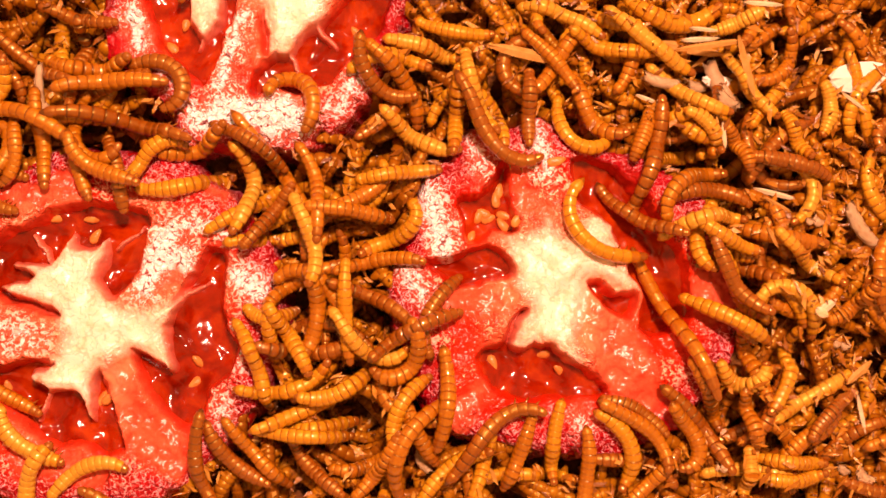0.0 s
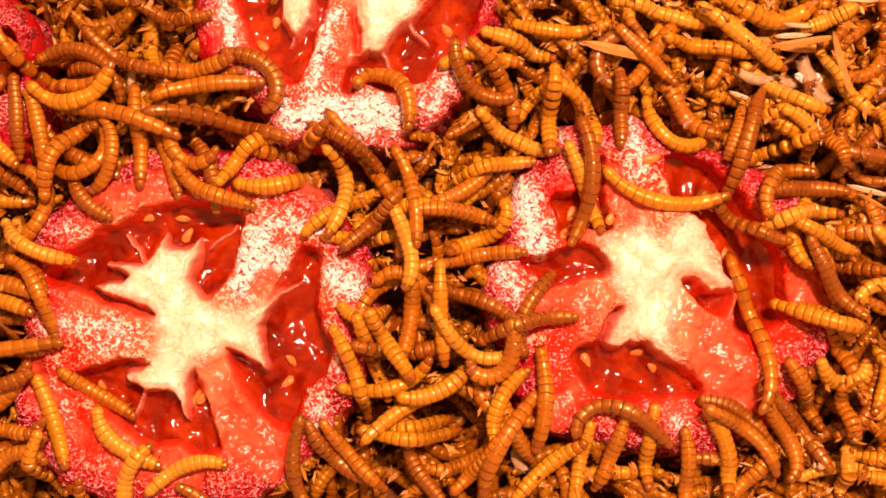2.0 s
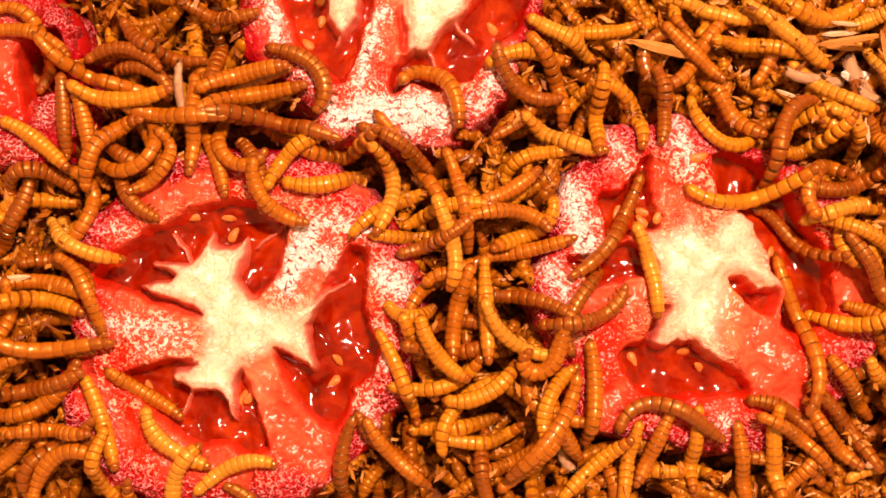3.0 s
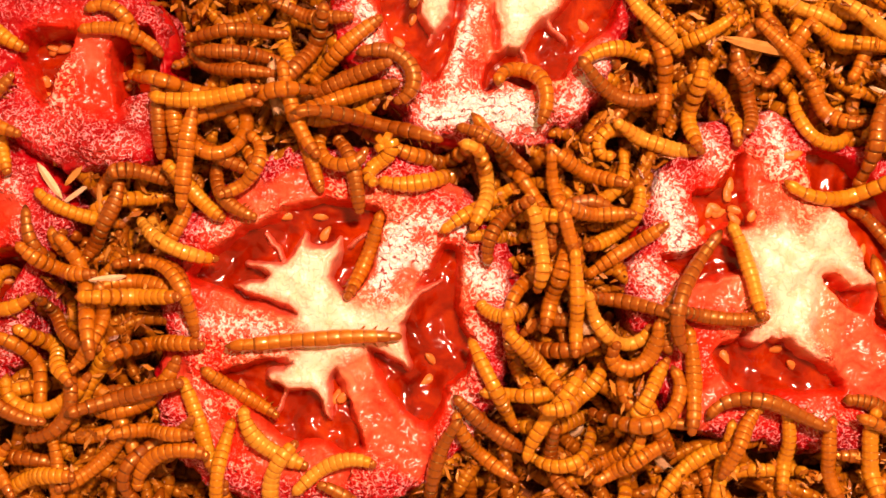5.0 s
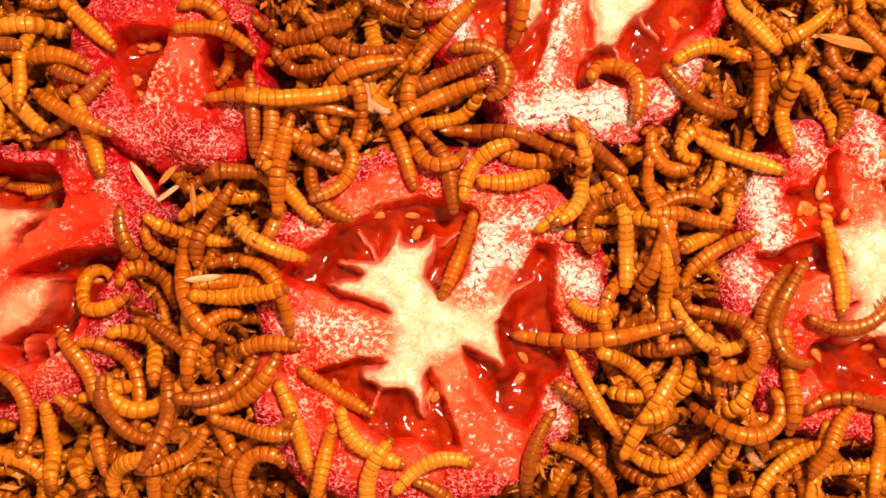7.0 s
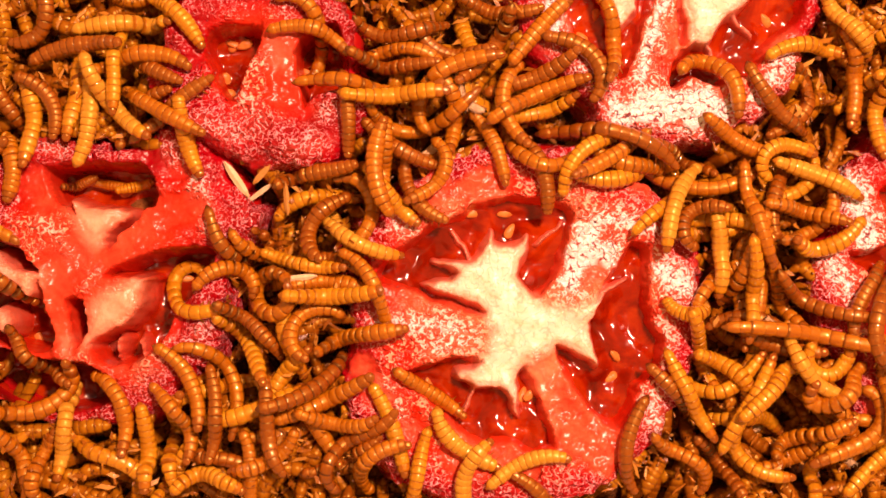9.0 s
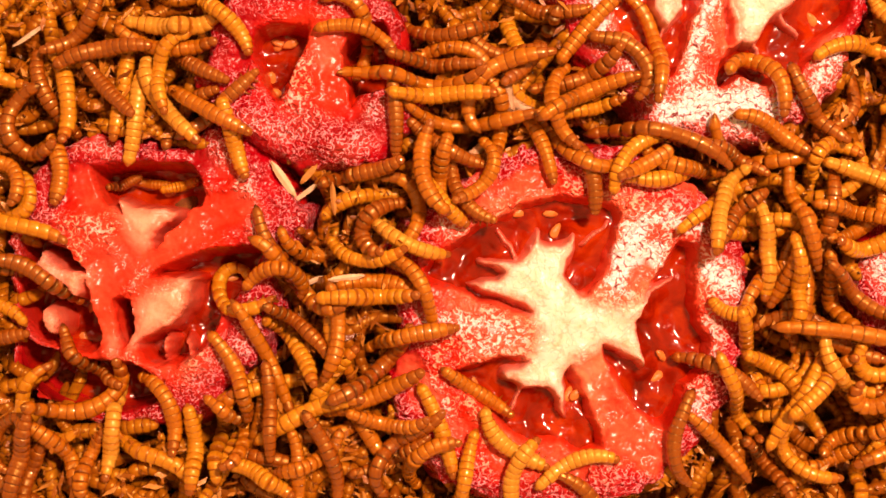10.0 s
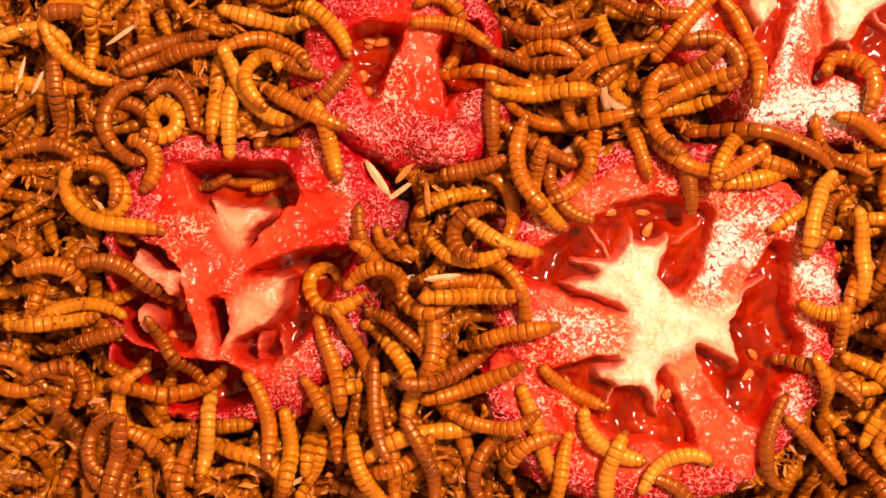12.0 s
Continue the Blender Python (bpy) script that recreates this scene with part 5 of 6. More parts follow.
mealworm(16.7, 2.61, 3, (9, -113.5, 22.1, -53, 2.82, 0.05), (10, -112.9, 21.9, -52, 3.22, -0.59), (11.5, -114.3, 23.3, -55, 4.04, 0.74))
mealworm(16.6, 2.54, 1, (9, -108.2, 30.1, 5, -4.32, -0.42), (10, -112.1, 31.2, -4, 3.51, -0.44), (11.5, -110.5, 32.4, -14, -6.81, 0.13))
mealworm(12.7, 2.39, 2, (9, -123.1, 22.9, -61, -8.43, -0.09), (10, -121.6, 24.6, -46, 1.59, -0.34), (11.5, -124.6, 24.2, -47, -12.87, 2.52))
mealworm(15.7, 2.63, 0, (9, -126.1, 19.9, -90, -3.87, 0.61), (10, -128.1, 23.8, -83, -3.61, 0.21), (11.5, -125.7, 20.7, -62, -24.39, 1.01))
mealworm(14.9, 2.58, 3, (9, -117.2, 20.7, 84, 2.81, -0.08), (11.5, -117.5, 21.8, 85, -2.39, -0.45))
mealworm(13.6, 2.40, 2, (9, -109.7, 22.0, 42, -5.61, 0.26))
mealworm(14.8, 2.59, 1, (9, -78.4, -5.7, -9, -3.77, 0.10))
mealworm(15.2, 2.33, 3, (9, -75.1, 0.2, -28, 2.90, 0.14))
mealworm(14.7, 2.44, 2, (9, -76.9, -2.6, -18, -6.19, -0.21))
mealworm(20.5, 2.24, 1, (9, -95.5, -20.8, -65, -6.04, 0.37), (10, -96.9, -18.2, -66, -0.74, 0.06))
mealworm(19.5, 2.31, 2, (9, -77.0, -30.5, 32, -4.90, 1.67), (11.5, -77.3, -31.2, 45, -4.97, 1.02))
mealworm(16.8, 2.40, 2, (9, -99.3, -32.8, -2, -3.55, 0.18))
mealworm(13.8, 2.37, 0, (9, -20.3, 1.4, -0, 1.99, 0.87))
mealworm(13.5, 2.66, 1, (9, 0.7, -27.9, -64, 2.21, -0.21))
mealworm(14.2, 2.27, 2, (10, -125.9, -18.5, -41, 4.69, -0.41), (11.5, -127.0, -17.1, -53, 3.22, 0.26))
mealworm(19.0, 2.68, 1, (10, -123.8, -24.5, 22, 7.66, 0.50), (11.5, -126.5, -23.1, 1, 4.91, 0.38))
mealworm(15.6, 2.24, 1, (10, -72.8, -6.7, -65, -4.70, 0.79))
mealworm(14.7, 2.30, 1, (10, -89.4, -1.5, -1, 11.08, -0.00))
mealworm(15.3, 2.42, 0, (10, -81.5, 8.1, 9, -3.33, 0.64))
mealworm(15.9, 2.33, 0, (10, -25.7, 6.7, 30, -1.04, 0.10))
mealworm(19.5, 2.50, 2, (10, -136.9, 17.4, -73, 11.69, 0.42), (11.5, -136.9, 19.1, -88, 9.43, -0.08))
mealworm(12.8, 2.69, 1, (10, -129.0, 12.7, -83, -7.63, 1.07), (11.5, -129.1, 14.5, -69, -15.63, 1.46))
mealworm(14.7, 2.31, 0, (10, -133.8, 7.8, -88, -17.63, -0.77))
mealworm(12.6, 2.61, 0, (10, -102.0, 16.3, -78, 0.70, 0.43))
mealworm(14.9, 2.52, 2, (10, -131.6, 23.8, -64, 3.06, -0.42), (11.5, -130.6, 20.8, -52, -11.08, -0.66))
mealworm(16.0, 2.48, 2, (11.5, -144.0, 36.8, 3, -1.46, -0.16))
mealworm(14.2, 2.22, 0, (11.5, -138.3, 35.2, 69, -3.31, 0.12))
mealworm(15.8, 2.23, 0, (11.5, -141.0, 28.1, -36, 4.98, -0.12))
mealworm(12.6, 2.63, 2, (11.5, -143.7, 22.4, -91, -1.11, -0.01))
mealworm(15.9, 2.53, 0, (11.5, -119.7, 24.0, -96, 0.32, -0.23))
mealworm(13.1, 2.36, 2, (11.5, -108.2, 28.4, -31, 2.33, 0.04))
mealworm(15.4, 2.45, 1, (11.5, -105.6, 21.0, -29, 0.90, 0.02))
mealworm(13.5, 2.31, 2, (11.5, -145.0, 16.3, -5, -6.63, -0.54))
mealworm(13.9, 2.36, 1, (11.5, -136.3, 12.4, -33, -12.61, -0.56))
mealworm(21.4, 2.48, 0, (11.5, -137.3, 4.2, -18, 4.70, -1.09))
mealworm(12.6, 2.65, 1, (11.5, -143.7, -2.5, -10, -10.76, -2.18))
mealworm(15.7, 2.58, 2, (11.5, -132.9, -3.5, -32, -4.54, 0.57))
mealworm(15.1, 2.28, 0, (11.5, -144.5, -11.3, 4, 1.09, 0.11))
mealworm(12.9, 2.43, 2, (11.5, -139.8, -14.1, 17, -0.91, -0.21))
mealworm(14.7, 2.27, 2, (11.5, -142.0, -18.9, -26, -13.97, -1.23))
mealworm(13.4, 2.30, 1, (11.5, -144.9, -26.4, 56, 3.46, -0.34))
mealworm(15.6, 2.51, 2, (11.5, -142.5, -30.8, -91, -3.62, -0.08))
mealworm(13.0, 2.23, 2, (11.5, -139.7, -29.6, -107, 12.79, 0.02))
mealworm(14.6, 2.48, 1, (11.5, -128.8, -31.4, -53, -5.78, -0.08))
mealworm(15.6, 2.68, 2, (11.5, -135.0, -32.2, 75, 0.37, 0.01))
mealworm(14.4, 2.29, 1, (11.5, -125.7, -34.5, 81, -4.27, 0.32))
mealworm(14.8, 2.53, 3, (11.5, -121.5, -29.4, -96, -1.96, 0.40))
mealworm(15.3, 2.62, 0, (11.5, -88.1, -21.1, 59, -3.06, 0.28))
mealworm(15.0, 2.27, 1, (11.5, -92.5, -36.0, -91, -0.43, 0.81))
mealworm(18.0, 2.6, 3, (0.2, 39.5, 33.1, -36, 0.80, 0.10), cap=2.2)
mealworm(18.6, 3.0, 0, (0.2, 44.0, 36.9, -1, 5.76, -0.07), cap=2.2)
mealworm(9.5, 2.5, 3, (0.2, 54.3, 37.4, 22, 2.35, -0.13), cap=2.2)
mealworm(14.4, 2.3, 3, (0.2, 55.7, 26.3, -57, 2.79, 0.09), cap=2.2)
mealworm(15.7, 2.3, 3, (0.2, 45.6, 24.8, -37, 2.02, 0.52), cap=2.2)
mealworm(10.3, 2.5, 1, (0.2, 38.0, 18.7, -112, -0.03, 0.00), cap=2.2)
mealworm(11.9, 2.4, 3, (0.2, 49.5, 18.6, -56, -6.20, 0.88), cap=2.2)
mealworm(8.5, 2.4, 1, (0.2, 53.8, 16.3, -67, -4.23, 0.36), cap=2.2)
mealworm(9.0, 2.3, 0, (0.2, 63.0, 18.3, -69, 3.61, -0.02), cap=2.2)
mealworm(9.7, 2.5, 3, (0.2, 69.3, 22.8, -94, -7.80, 0.43), cap=2.2)
mealworm(15.8, 2.5, 0, (0.2, 46.5, 2.5, -111, 7.51, 1.31), cap=2.2)
mealworm(9.7, 2.8, 0, (0.2, 52.0, 0.3, -32, 2.58, 0.44), cap=2.2)
mealworm(15.4, 2.5, 0, (0.2, 53.6, -7.6, -60, 3.73, 0.89), cap=2.2)
mealworm(16.7, 2.5, 3, (0.2, 63.1, -7.5, -37, -9.72, 0.83), cap=2.2)
mealworm(10.6, 2.4, 1, (0.2, 52.0, -11.6, -34, -4.80, -0.36), cap=2.2)
mealworm(11.8, 2.6, 3, (0.2, 53.8, -21.8, -4, 16.43, 1.11), cap=2.2)
mealworm(17.0, 2.4, 3, (0.2, 66.2, -23.2, 27, 0.22, 0.11), cap=2.2)
mealworm(10.9, 2.3, 2, (0.2, 67.2, -26.0, 40, -3.33, 0.65), cap=2.2)
mealworm(11.5, 2.4, 1, (0.2, 54.7, -28.3, -76, 0.16, -0.00), cap=2.2)
mealworm(12.4, 2.3, 0, (0.2, 61.7, -34.1, -6, 0.50, 0.01), cap=2.2)
mealworm(11.9, 2.3, 0, (0.2, 61.6, -36.9, 1, 3.51, 0.13), cap=2.2)
mealworm(14.9, 2.2, 3, (0.2, 65.0, -1.9, -33, 0.91, -0.38), cap=2.2)
mealworm(10.0, 2.5, 1, (0.2, 72.6, -9.1, 43, 6.16, -0.33), cap=2.2)
mealworm(8.6, 2.4, 3, (0.2, 54.2, -36.1, -92, -3.09, -0.24), cap=2.2)


# ---- litter between the worms ----
def litter(name, count, size, thick, mat, spread, label, category, seed):
    """Flakes and grains lying in the gaps, too many to count."""
    r = np.random.default_rng(seed)
    verts, faces = [], []
    quads = ((0, 3, 2, 1), (4, 5, 6, 7), (0, 1, 5, 4), (1, 2, 6, 5), (2, 3, 7, 6), (3, 0, 4, 7))
    for _ in range(count):
        x, y = spread(r)
        h = float(height_at(x, y))
        if on_tomato(x, y) or (h > -0.6 and r.random() < 0.8):
            continue
        l, w, d = r.uniform(*size), r.uniform(0.35, 1.0) * min(1.0, size[1] * 0.35), thick * r.uniform(0.6, 1.4)
        m = pose(x * MM, y * MM, (h + 0.35 * d + 0.15) * MM, r.normal() * 18, r.normal() * 14, r.uniform(0, 360))
        bend = r.normal() * 0.25
        base = len(verts)
        for cz in (-0.5, 0.5):
            for cx, cy, tap in ((-0.5, -0.5, 0.25), (0.15, -0.5, 1.0), (0.5, 0.35, 0.5), (-0.2, 0.5, 0.9)):
                verts.append(tuple(m @ Vector((cx * l * MM, (cy * w * tap + bend * abs(cx)) * MM, (cz * d + 0.3 * abs(bend) * cx * cx) * MM))))
        faces += [tuple(base + q for q in f) for f in quads]
    return tagged(new(name, mesh_of(name, verts, faces, [mat], smooth=False)), label, category, kind="stuff")


def everywhere(r):
    return r.uniform(-178, 94), r.uniform(-52, 52)


def bare_side(r):
    return 94 - abs(r.normal()) * 30, r.uniform(-52, 52)


litter("frass_grains", 9000, (0.4, 1.0), 0.5, FRASS_BITS, everywhere, "small brown frass grains between the mealworms", "frass", 21)
litter("chaff", 6500, (0.8, 3.6), 0.2, CHAFF, everywhere, "thin tan bran flakes and chaff between mealworms", "bran flakes", 22)
litter("chaff", 1500, (0.8, 3.4), 0.22, CHAFF, bare_side, "tan bran flakes and straw bits at the tray side", "bran flakes", 23)


def straw(x, y, heading, length, width, mat, name, label, category, lift=0.3, tip=8.0):
    """A stiff split sliver with tapered ends and a folded middle."""
    bm = bmesh.new()
    rows = []
    for k in range(7):
        u = k / 6 - 0.5
        w = width * (0.25 + 0.75 * (1 - abs(2 * u) ** 3)) / 2
        rows.append([bm.verts.new(Vector((u * length, c * w, e - 0.12 * abs(c) * width + 0.10 * math.sin(5 * u))) * MM) for c, e in ((-1, 0.0), (0, 0.25), (1, 0.0), (0, -0.18))])
    for a, b in zip(rows, rows[1:]):
        for k in range(4):
            bm.faces.new((a[k], a[(k + 1) % 4], b[(k + 1) % 4], b[k]))
    bm.faces.new(rows[0][::-1])
    bm.faces.new(rows[-1])
    bmesh.ops.recalc_face_normals(bm, faces=bm.faces[:])
    me = bpy.data.meshes.new(name)
    bm.to_mesh(me)
    bm.free()
    me.materials.append(mat)
    ob = tagged(new(name, me), label, category, category + "s")
    px, py, a = worm_line(x, y, heading, 0, 0, length, 9)
    ob.matrix_world = pose(x * MM, y * MM, (float(np.percentile(height_at(px, py), 75)) + lift) * MM, 0, tip * 0.4, heading)
    return ob


def husk(x, y, heading, length, width, curl, label):
    """A shed skin: a curled half shell with ragged ends."""
    r = np.random.default_rng(int(abs(x * 10 + y)) + 5)
    bm = bmesh.new()
    grid = []
    for i in range(9):
        u = i / 8 - 0.5
        row = []
        for k in range(7):
            a = (k / 6 - 0.5) * curl
            rad = width / 2 * (0.75 + 0.25 * math.cos(3 * u)) * (1 + 0.06 * math.sin(i * 2.6))
            rag = r.normal() * 0.25 if i in (0, 8) else 0
            row.append(bm.verts.new(Vector((u * length + rag, rad * math.sin(a) + 1.2 * u * u * width, rad * math.cos(a))) * MM))
        grid.append(row)
    for a, b in zip(grid, grid[1:]):
        for k in range(6):
            bm.faces.new((a[k], b[k], b[k + 1], a[k + 1]))
    bmesh.ops.solidify(bm, geom=bm.faces[:], thickness=0.00012)
    me = bpy.data.meshes.new("shed_skin")
    bm.to_mesh(me)
    bm.free()
    me.materials.append(HUSK)
    me.polygons.foreach_set("use_smooth", [True] * len(me.polygons))
    ob = tagged(new("shed_skin", me), label, "shed skin", "shed skins")
    px, py, a = worm_line(x, y, heading, 0, 0, length, 9)
    ob.matrix_world = pose(x * MM, y * MM, (float(np.percentile(height_at(px, py), 70)) - 0.2) * MM, 0, 4, heading)
    return ob


def loose_seed(x, y, heading):
    """A tomato seed that was pulled out onto the cut face."""
    ob = tagged(new("tomato_seed", SEED_MESH), "pale tan tomato seed lying on the cut tomato", "seed", "loose seeds")
    ob.matrix_world = pose(x * MM, y * MM, (float(height_at(x, y)) + 0.25) * MM, 6, 4, heading)
    return ob


straw(-94.6, 10.7, -56, 6.8, 1.3, STRAW, "straw_sliver", "white glossy straw sliver beside a crimson tomato", "straw", lift=1.2)
straw(-91.1, 8.8, 36, 5.4, 0.8, STRAW, "straw_sliver", "pale dry straw sliver lying among the mealworms", "straw", lift=0.3)
straw(-84.7, -4.9, 6, 5.8, 1.0, STRAW, "straw_sliver", "pale dry straw sliver lying among the mealworms", "straw", lift=0.3)
straw(67.5, -9.5, 37, 4.9, 1.4, STRAW, "straw_sliver", "pale dry straw sliver lying among the mealworms", "straw", lift=0.3)
straw(46.4, 33.5, -10, 11.3, 1.8, STRAW_TAN, "straw_sliver", "tan flat straw piece on the pile", "straw", lift=0.8)
straw(19.2, 31.7, -12, 13.1, 1.8, STRAW_TAN, "straw_sliver", "tan flat straw piece on the pile", "straw", lift=0.8)
straw(-149.7, 27.1, 75, 5.9, 0.7, STRAW, "straw_sliver", "pale dry straw sliver lying among the mealworms", "straw", lift=0.8)
straw(-146.6, 25.7, 63, 3.9, 0.7, STRAW, "straw_sliver", "pale dry straw sliver lying among the mealworms", "straw", lift=0.8)
straw(-134.1, 33.5, 35, 6.1, 0.7, STRAW, "straw_sliver", "pale dry straw sliver lying among the mealworms", "straw", lift=0.8)
straw(-90.4, -5.4, 23, 3.4, 0.8, STRAW, "straw_sliver", "pale dry straw sliver lying among the mealworms", "straw", lift=0.8)
straw(54.7, 29.5, -76, 10.6, 1.2, STRAW_TAN, "straw_sliver", "pale dry straw sliver lying among the mealworms", "straw", lift=0.6)
straw(72.9, -19.9, 41, 5.6, 1.2, STRAW_TAN, "straw_sliver", "pale dry straw sliver lying among the mealworms", "straw", lift=0.6)
straw(60.4, 9.4, -14, 7.6, 0.9, STRAW, "straw_sliver", "pale dry straw sliver lying among the mealworms", "straw", lift=0.6)
straw(48.8, 33.2, 9, 12.3, 1.1, STRAW_TAN, "straw_sliver", "pale dry straw sliver lying among the mealworms", "straw", lift=0.6)
straw(47.9, 34.8, 4, 6.6, 0.9, STRAW, "straw_sliver", "pale dry straw sliver lying among the mealworms", "straw", lift=0.6)
husk(51.7, 27.3, -57, 9.5, 3.0, 2.6, "pinkish white shed mealworm skin on the pile")
husk(47.6, 27.5, -12, 4.5, 2.4, 2.2, "pale translucent shed mealworm skin on the pile")
husk(51.8, 24.5, -40, 3.6, 2.6, 1.8, "pale translucent shed mealworm skin on the pile")
husk(40.9, 27.3, -13, 6.2, 2.0, 2.6, "pale translucent shed mealworm skin on the pile")
husk(74.1, 3.9, -55, 9.0, 2.6, 2.6, "pale translucent shed mealworm skin on the pile")
husk(73.2, -36.8, -40, 3.5, 2.6, 1.8, "pale translucent shed mealworm skin on the pile")
husk(66.8, 4.6, -37, 2.3, 1.8, 2.0, "pale translucent shed mealworm skin on the pile")
husk(72.2, -15.8, -30, 1.8, 1.4, 2.0, "pale translucent shed mealworm skin on the pile")
husk(50.0, -35.1, -26, 1.6, 1.2, 2.0, "pale translucent shed mealworm skin on the pile")
husk(-10.3, -30.5, 30, 3.6, 1.8, 2.6, "pale translucent shed mealworm skin on the pile")
husk(2.2, -34.3, -61, 4.6, 1.9, 2.6, "pale translucent shed mealworm skin on the pile")
husk(-10.4, -13.9, -18, 2.1, 2.0, 2.4, "pale translucent shed mealworm skin on the pile")
husk(-10.3, -13.3, -30, 3.6, 2.4, 1.8, "pale translucent shed mealworm skin on the pile")
husk(-57.3, 21.8, -32, 4.2, 1.6, 2.6, "pale translucent shed mealworm skin on the pile")
husk(-59.3, 25.3, -85, 9.0, 1.6, 2.6, "pale translucent shed mealworm skin on the pile")
husk(-63.6, 15.4, 45, 3.8, 1.6, 2.4, "pale translucent shed mealworm skin on the pile")
straw(-90.5, 11.4, -131, 4.1, 1.0, STRAW_TAN, "straw_sliver", "tan flat straw piece on the pile", "straw", lift=0.4)
straw(-86.8, 7.6, -86, 5.3, 0.9, STRAW_TAN, "straw_sliver", "tan flat straw piece on the pile", "straw", lift=0.4)
straw(75.0, 28.7, 5, 11.5, 5.2, PAPER, "paper_scrap", "small scrap of white paper under the mealworms", "paper", lift=-1.2)
straw(51.7, 28.1, -10, 6.1, 2.2, PAPER, "paper_scrap", "small scrap of white paper on the pile", "paper", lift=-0.4)
straw(49.5, 32.5, 37, 6.5, 0.7, STRAW_TAN, "straw_sliver", "tan flat straw piece on the pile", "straw", lift=0.5)
straw(48.1, 36.0, -6, 4.8, 0.7, STRAW, "straw_sliver", "pale dry straw sliver lying among the mealworms", "straw", lift=0.5)
straw(57.4, 39.8, -4, 6.7, 0.8, STRAW, "straw_sliver", "pale dry straw sliver lying among the mealworms", "straw", lift=0.5)
straw(39.0, 24.8, -21, 4.1, 0.7, STRAW, "straw_sliver", "pale dry straw sliver lying among the mealworms", "straw", lift=0.5)
straw(50.8, 18.3, -85, 4.3, 0.7, STRAW, "straw_sliver", "pale dry straw sliver lying among the mealworms", "straw", lift=0.5)
straw(72.4, 24.1, -38, 5.2, 0.6, STRAW, "straw_sliver", "pale dry straw sliver lying among the mealworms", "straw", lift=0.5)
straw(59.6, 7.3, -29, 5.7, 0.6, STRAW_TAN, "straw_sliver", "tan flat straw piece on the pile", "straw", lift=0.5)
straw(66.0, -4.9, -3, 5.5, 0.6, STRAW, "straw_sliver", "pale dry straw sliver lying among the mealworms", "straw", lift=0.5)
straw(65.4, -10.2, -37, 2.2, 1.5, STRAW, "straw_sliver", "pale dry straw sliver lying among the mealworms", "straw", lift=0.5)
straw(72.9, -26.5, -79, 6.4, 0.7, STRAW, "straw_sliver", "pale dry straw sliver lying among the mealworms", "straw", lift=0.5)
straw(58.3, 1.8, 116, 4.0, 0.6, STRAW_TAN, "straw_sliver", "tan flat straw piece on the pile", "straw", lift=0.5)
husk(65.1, 4.5, -30, 1.4, 1.3, 2.0, "pale translucent shed mealworm skin on the pile")
husk(62.2, -19.8, -30, 1.8, 1.6, 2.0, "pale translucent shed mealworm skin on the pile")
husk(70.3, -15.4, -30, 1.5, 1.6, 2.0, "pale translucent shed mealworm skin on the pile")
husk(49.5, -35.1, -30, 1.3, 1.3, 2.0, "pale translucent shed mealworm skin on the pile")
husk(71.5, -36.0, -30, 2.6, 2.2, 2.0, "pale translucent shed mealworm skin on the pile")
loose_seed(24.1, 14.2, 20)
loose_seed(11.5, 5.8, 70)
loose_seed(14.3, 8.4, 95)
loose_seed(-51.2, 2.3, 60)
loose_seed(14.9, 9.9, 80)
loose_seed(13.2, 5.4, 20)
loose_seed(15.4, 4.3, 130)
loose_seed(17.5, 4.8, 60)
loose_seed(12.3, 6.3, 150)
loose_seed(-48.3, -24.0, 40)
loose_seed(23.6, 14.1, 10)


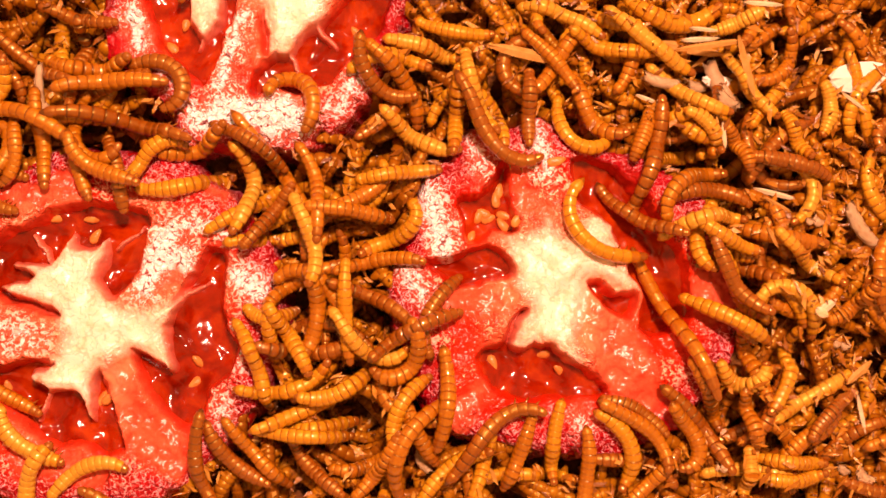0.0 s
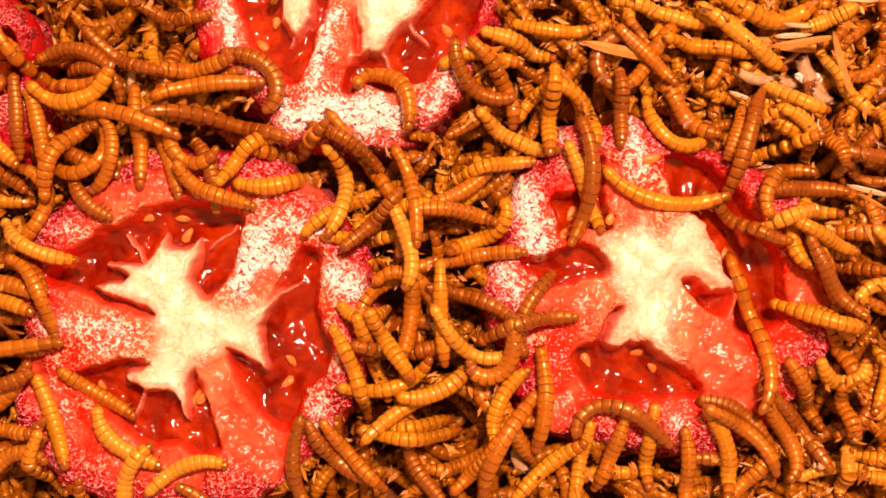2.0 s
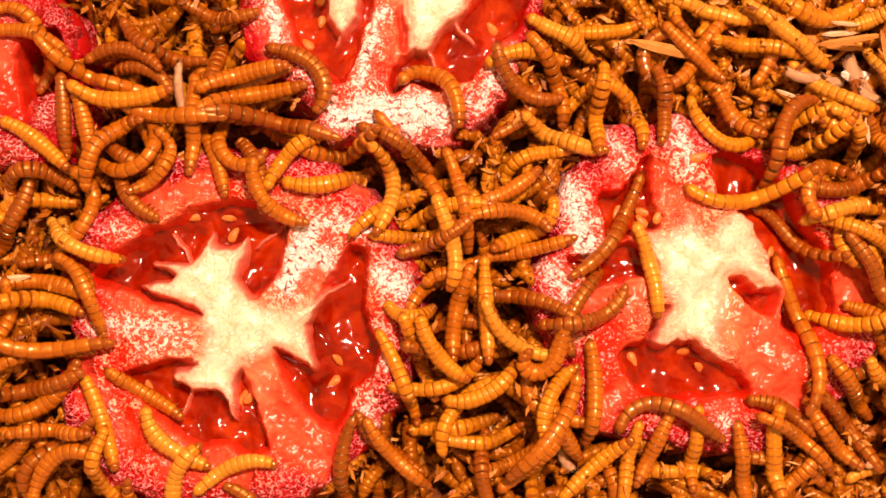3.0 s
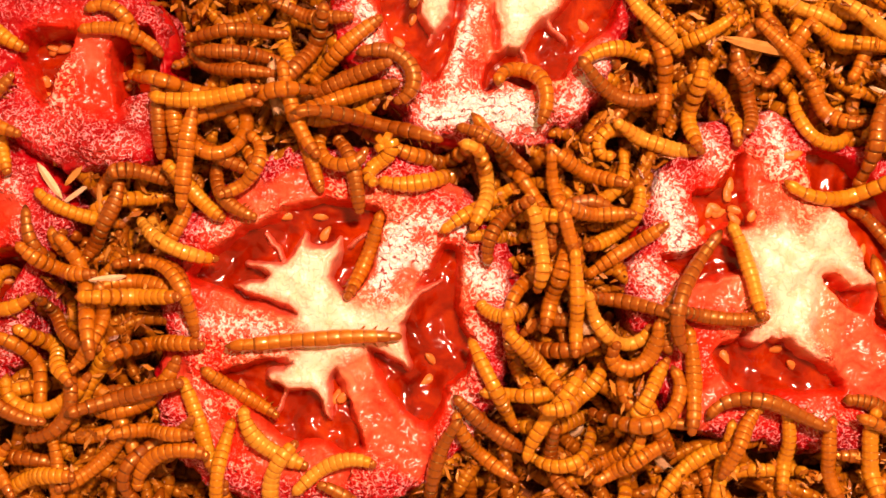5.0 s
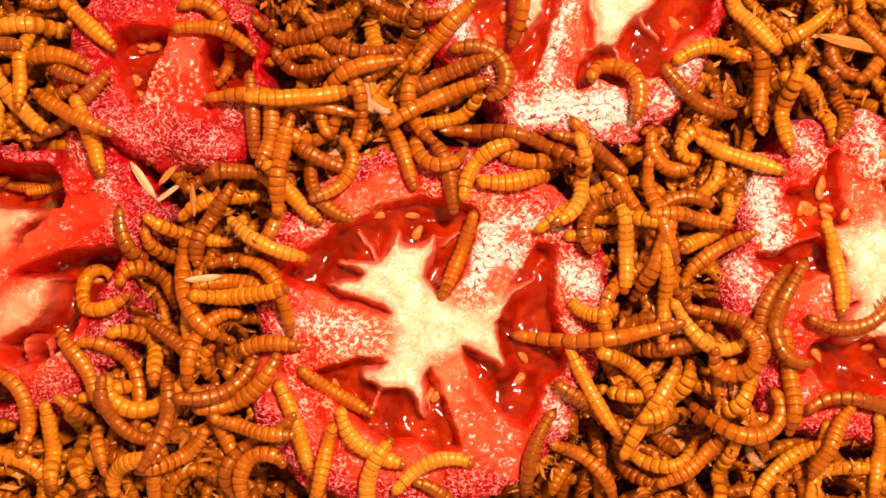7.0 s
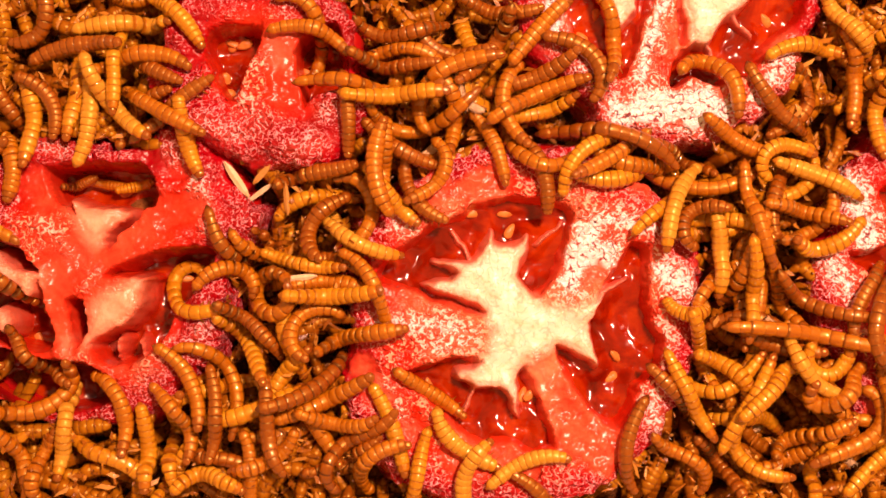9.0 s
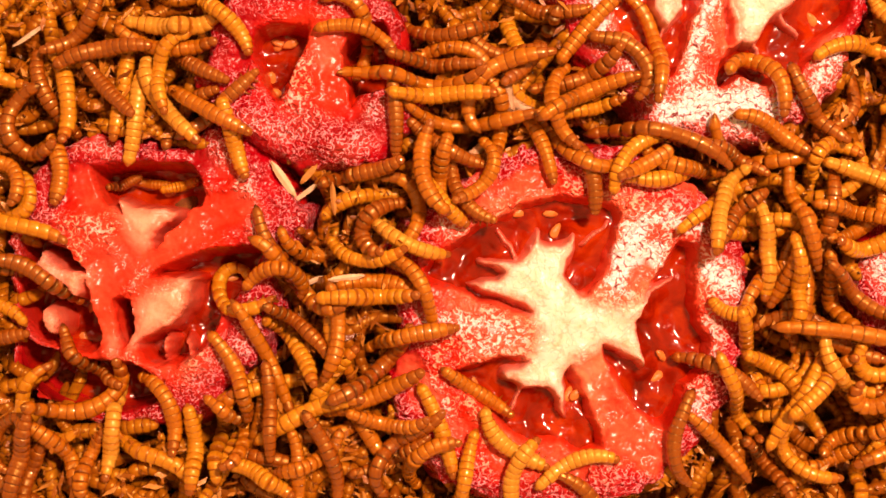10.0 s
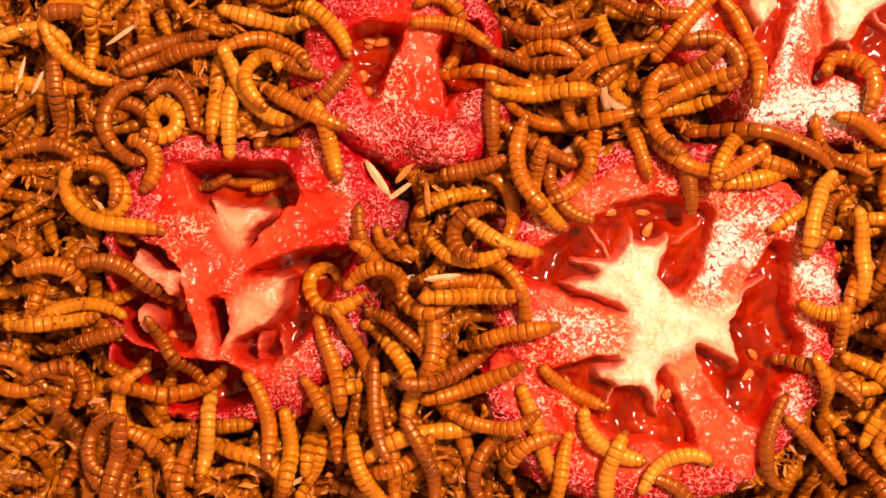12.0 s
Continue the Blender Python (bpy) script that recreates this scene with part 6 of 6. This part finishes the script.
def eased(keys, t):
    """The pose numbers of a crawling worm at t seconds, glided between its keys, creeping on slowly before and after them."""
    def creep(key, dt):
        step = 0.45 * max(-5.0, min(5.0, dt))
        h = math.radians(key[3])
        return (t, key[1] + step * math.cos(h), key[2] + step * math.sin(h), *key[3:])

    if t <= keys[0][0]:
        return creep(keys[0], t - keys[0][0])
    for a, b in zip(keys, keys[1:]):
        if t <= b[0]:
            u = (t - a[0]) / (b[0] - a[0])
            return (t, *[p + (q - p) * u for p, q in zip(a[1:], b[1:])])
    return creep(keys[-1], t - keys[-1][0])


def motions():
    # worms that crawl across the pile, stacked on it and on one another at each time
    times = (0.0, 0.5, 1.0, 1.5, 2.0, 2.5, 3.0, 4.0, 4.8, 5.1, 5.5, 6.0, 6.5, 7.0, 8.0, 9.0, 9.5, 10.0, 11.0, 12.0)
    still, rows = heights.copy(), {k: [] for k in range(len(crawlers))}
    for t in times:
        heights[:] = still
        for k in reversed(range(len(crawlers))):
            parts, keys, length, radius, placed = crawlers[k]
            px, py, a = worm_line(*eased(keys, t)[1:6], length, len(parts))
            pz = rest_on(px, py, radius, 4.0)
            press(px, py, pz, radius)
            rows[k].append((t, placed(px, py, pz, a)))
    heights[:] = still
    for k, (parts, *_) in enumerate(crawlers):
        for i, ob in enumerate(parts):
            walk(ob, [(t, m[i]) for t, m in rows[k]])
    # worms that only wriggle where they lie
    r = np.random.default_rng(77)
    for parts, key, length, pz, placed in wrigglers:
        t0, x, y, heading, k0, k1 = key
        wave, creep = r.uniform(1.0, 2.4) * r.choice((-1, 1)), r.uniform(-0.25, 0.25)
        made = []
        for t in sorted({0.0, 3.0, 6.0, 9.0, 12.0, float(t0)}):
            s = math.sin(1.1 * (t - t0)) * min(1.0, abs(t - t0))
            h = math.radians(heading)
            px, py, a = worm_line(x + creep * (t - t0) * math.cos(h), y + creep * (t - t0) * math.sin(h), heading + 2.0 * s, k0 + wave * s, k1, length, len(parts))
            made.append((t, placed(px, py, pz, a)))
        for i, ob in enumerate(parts):
            walk(ob, [(t, m[i]) for t, m in made])


motions()
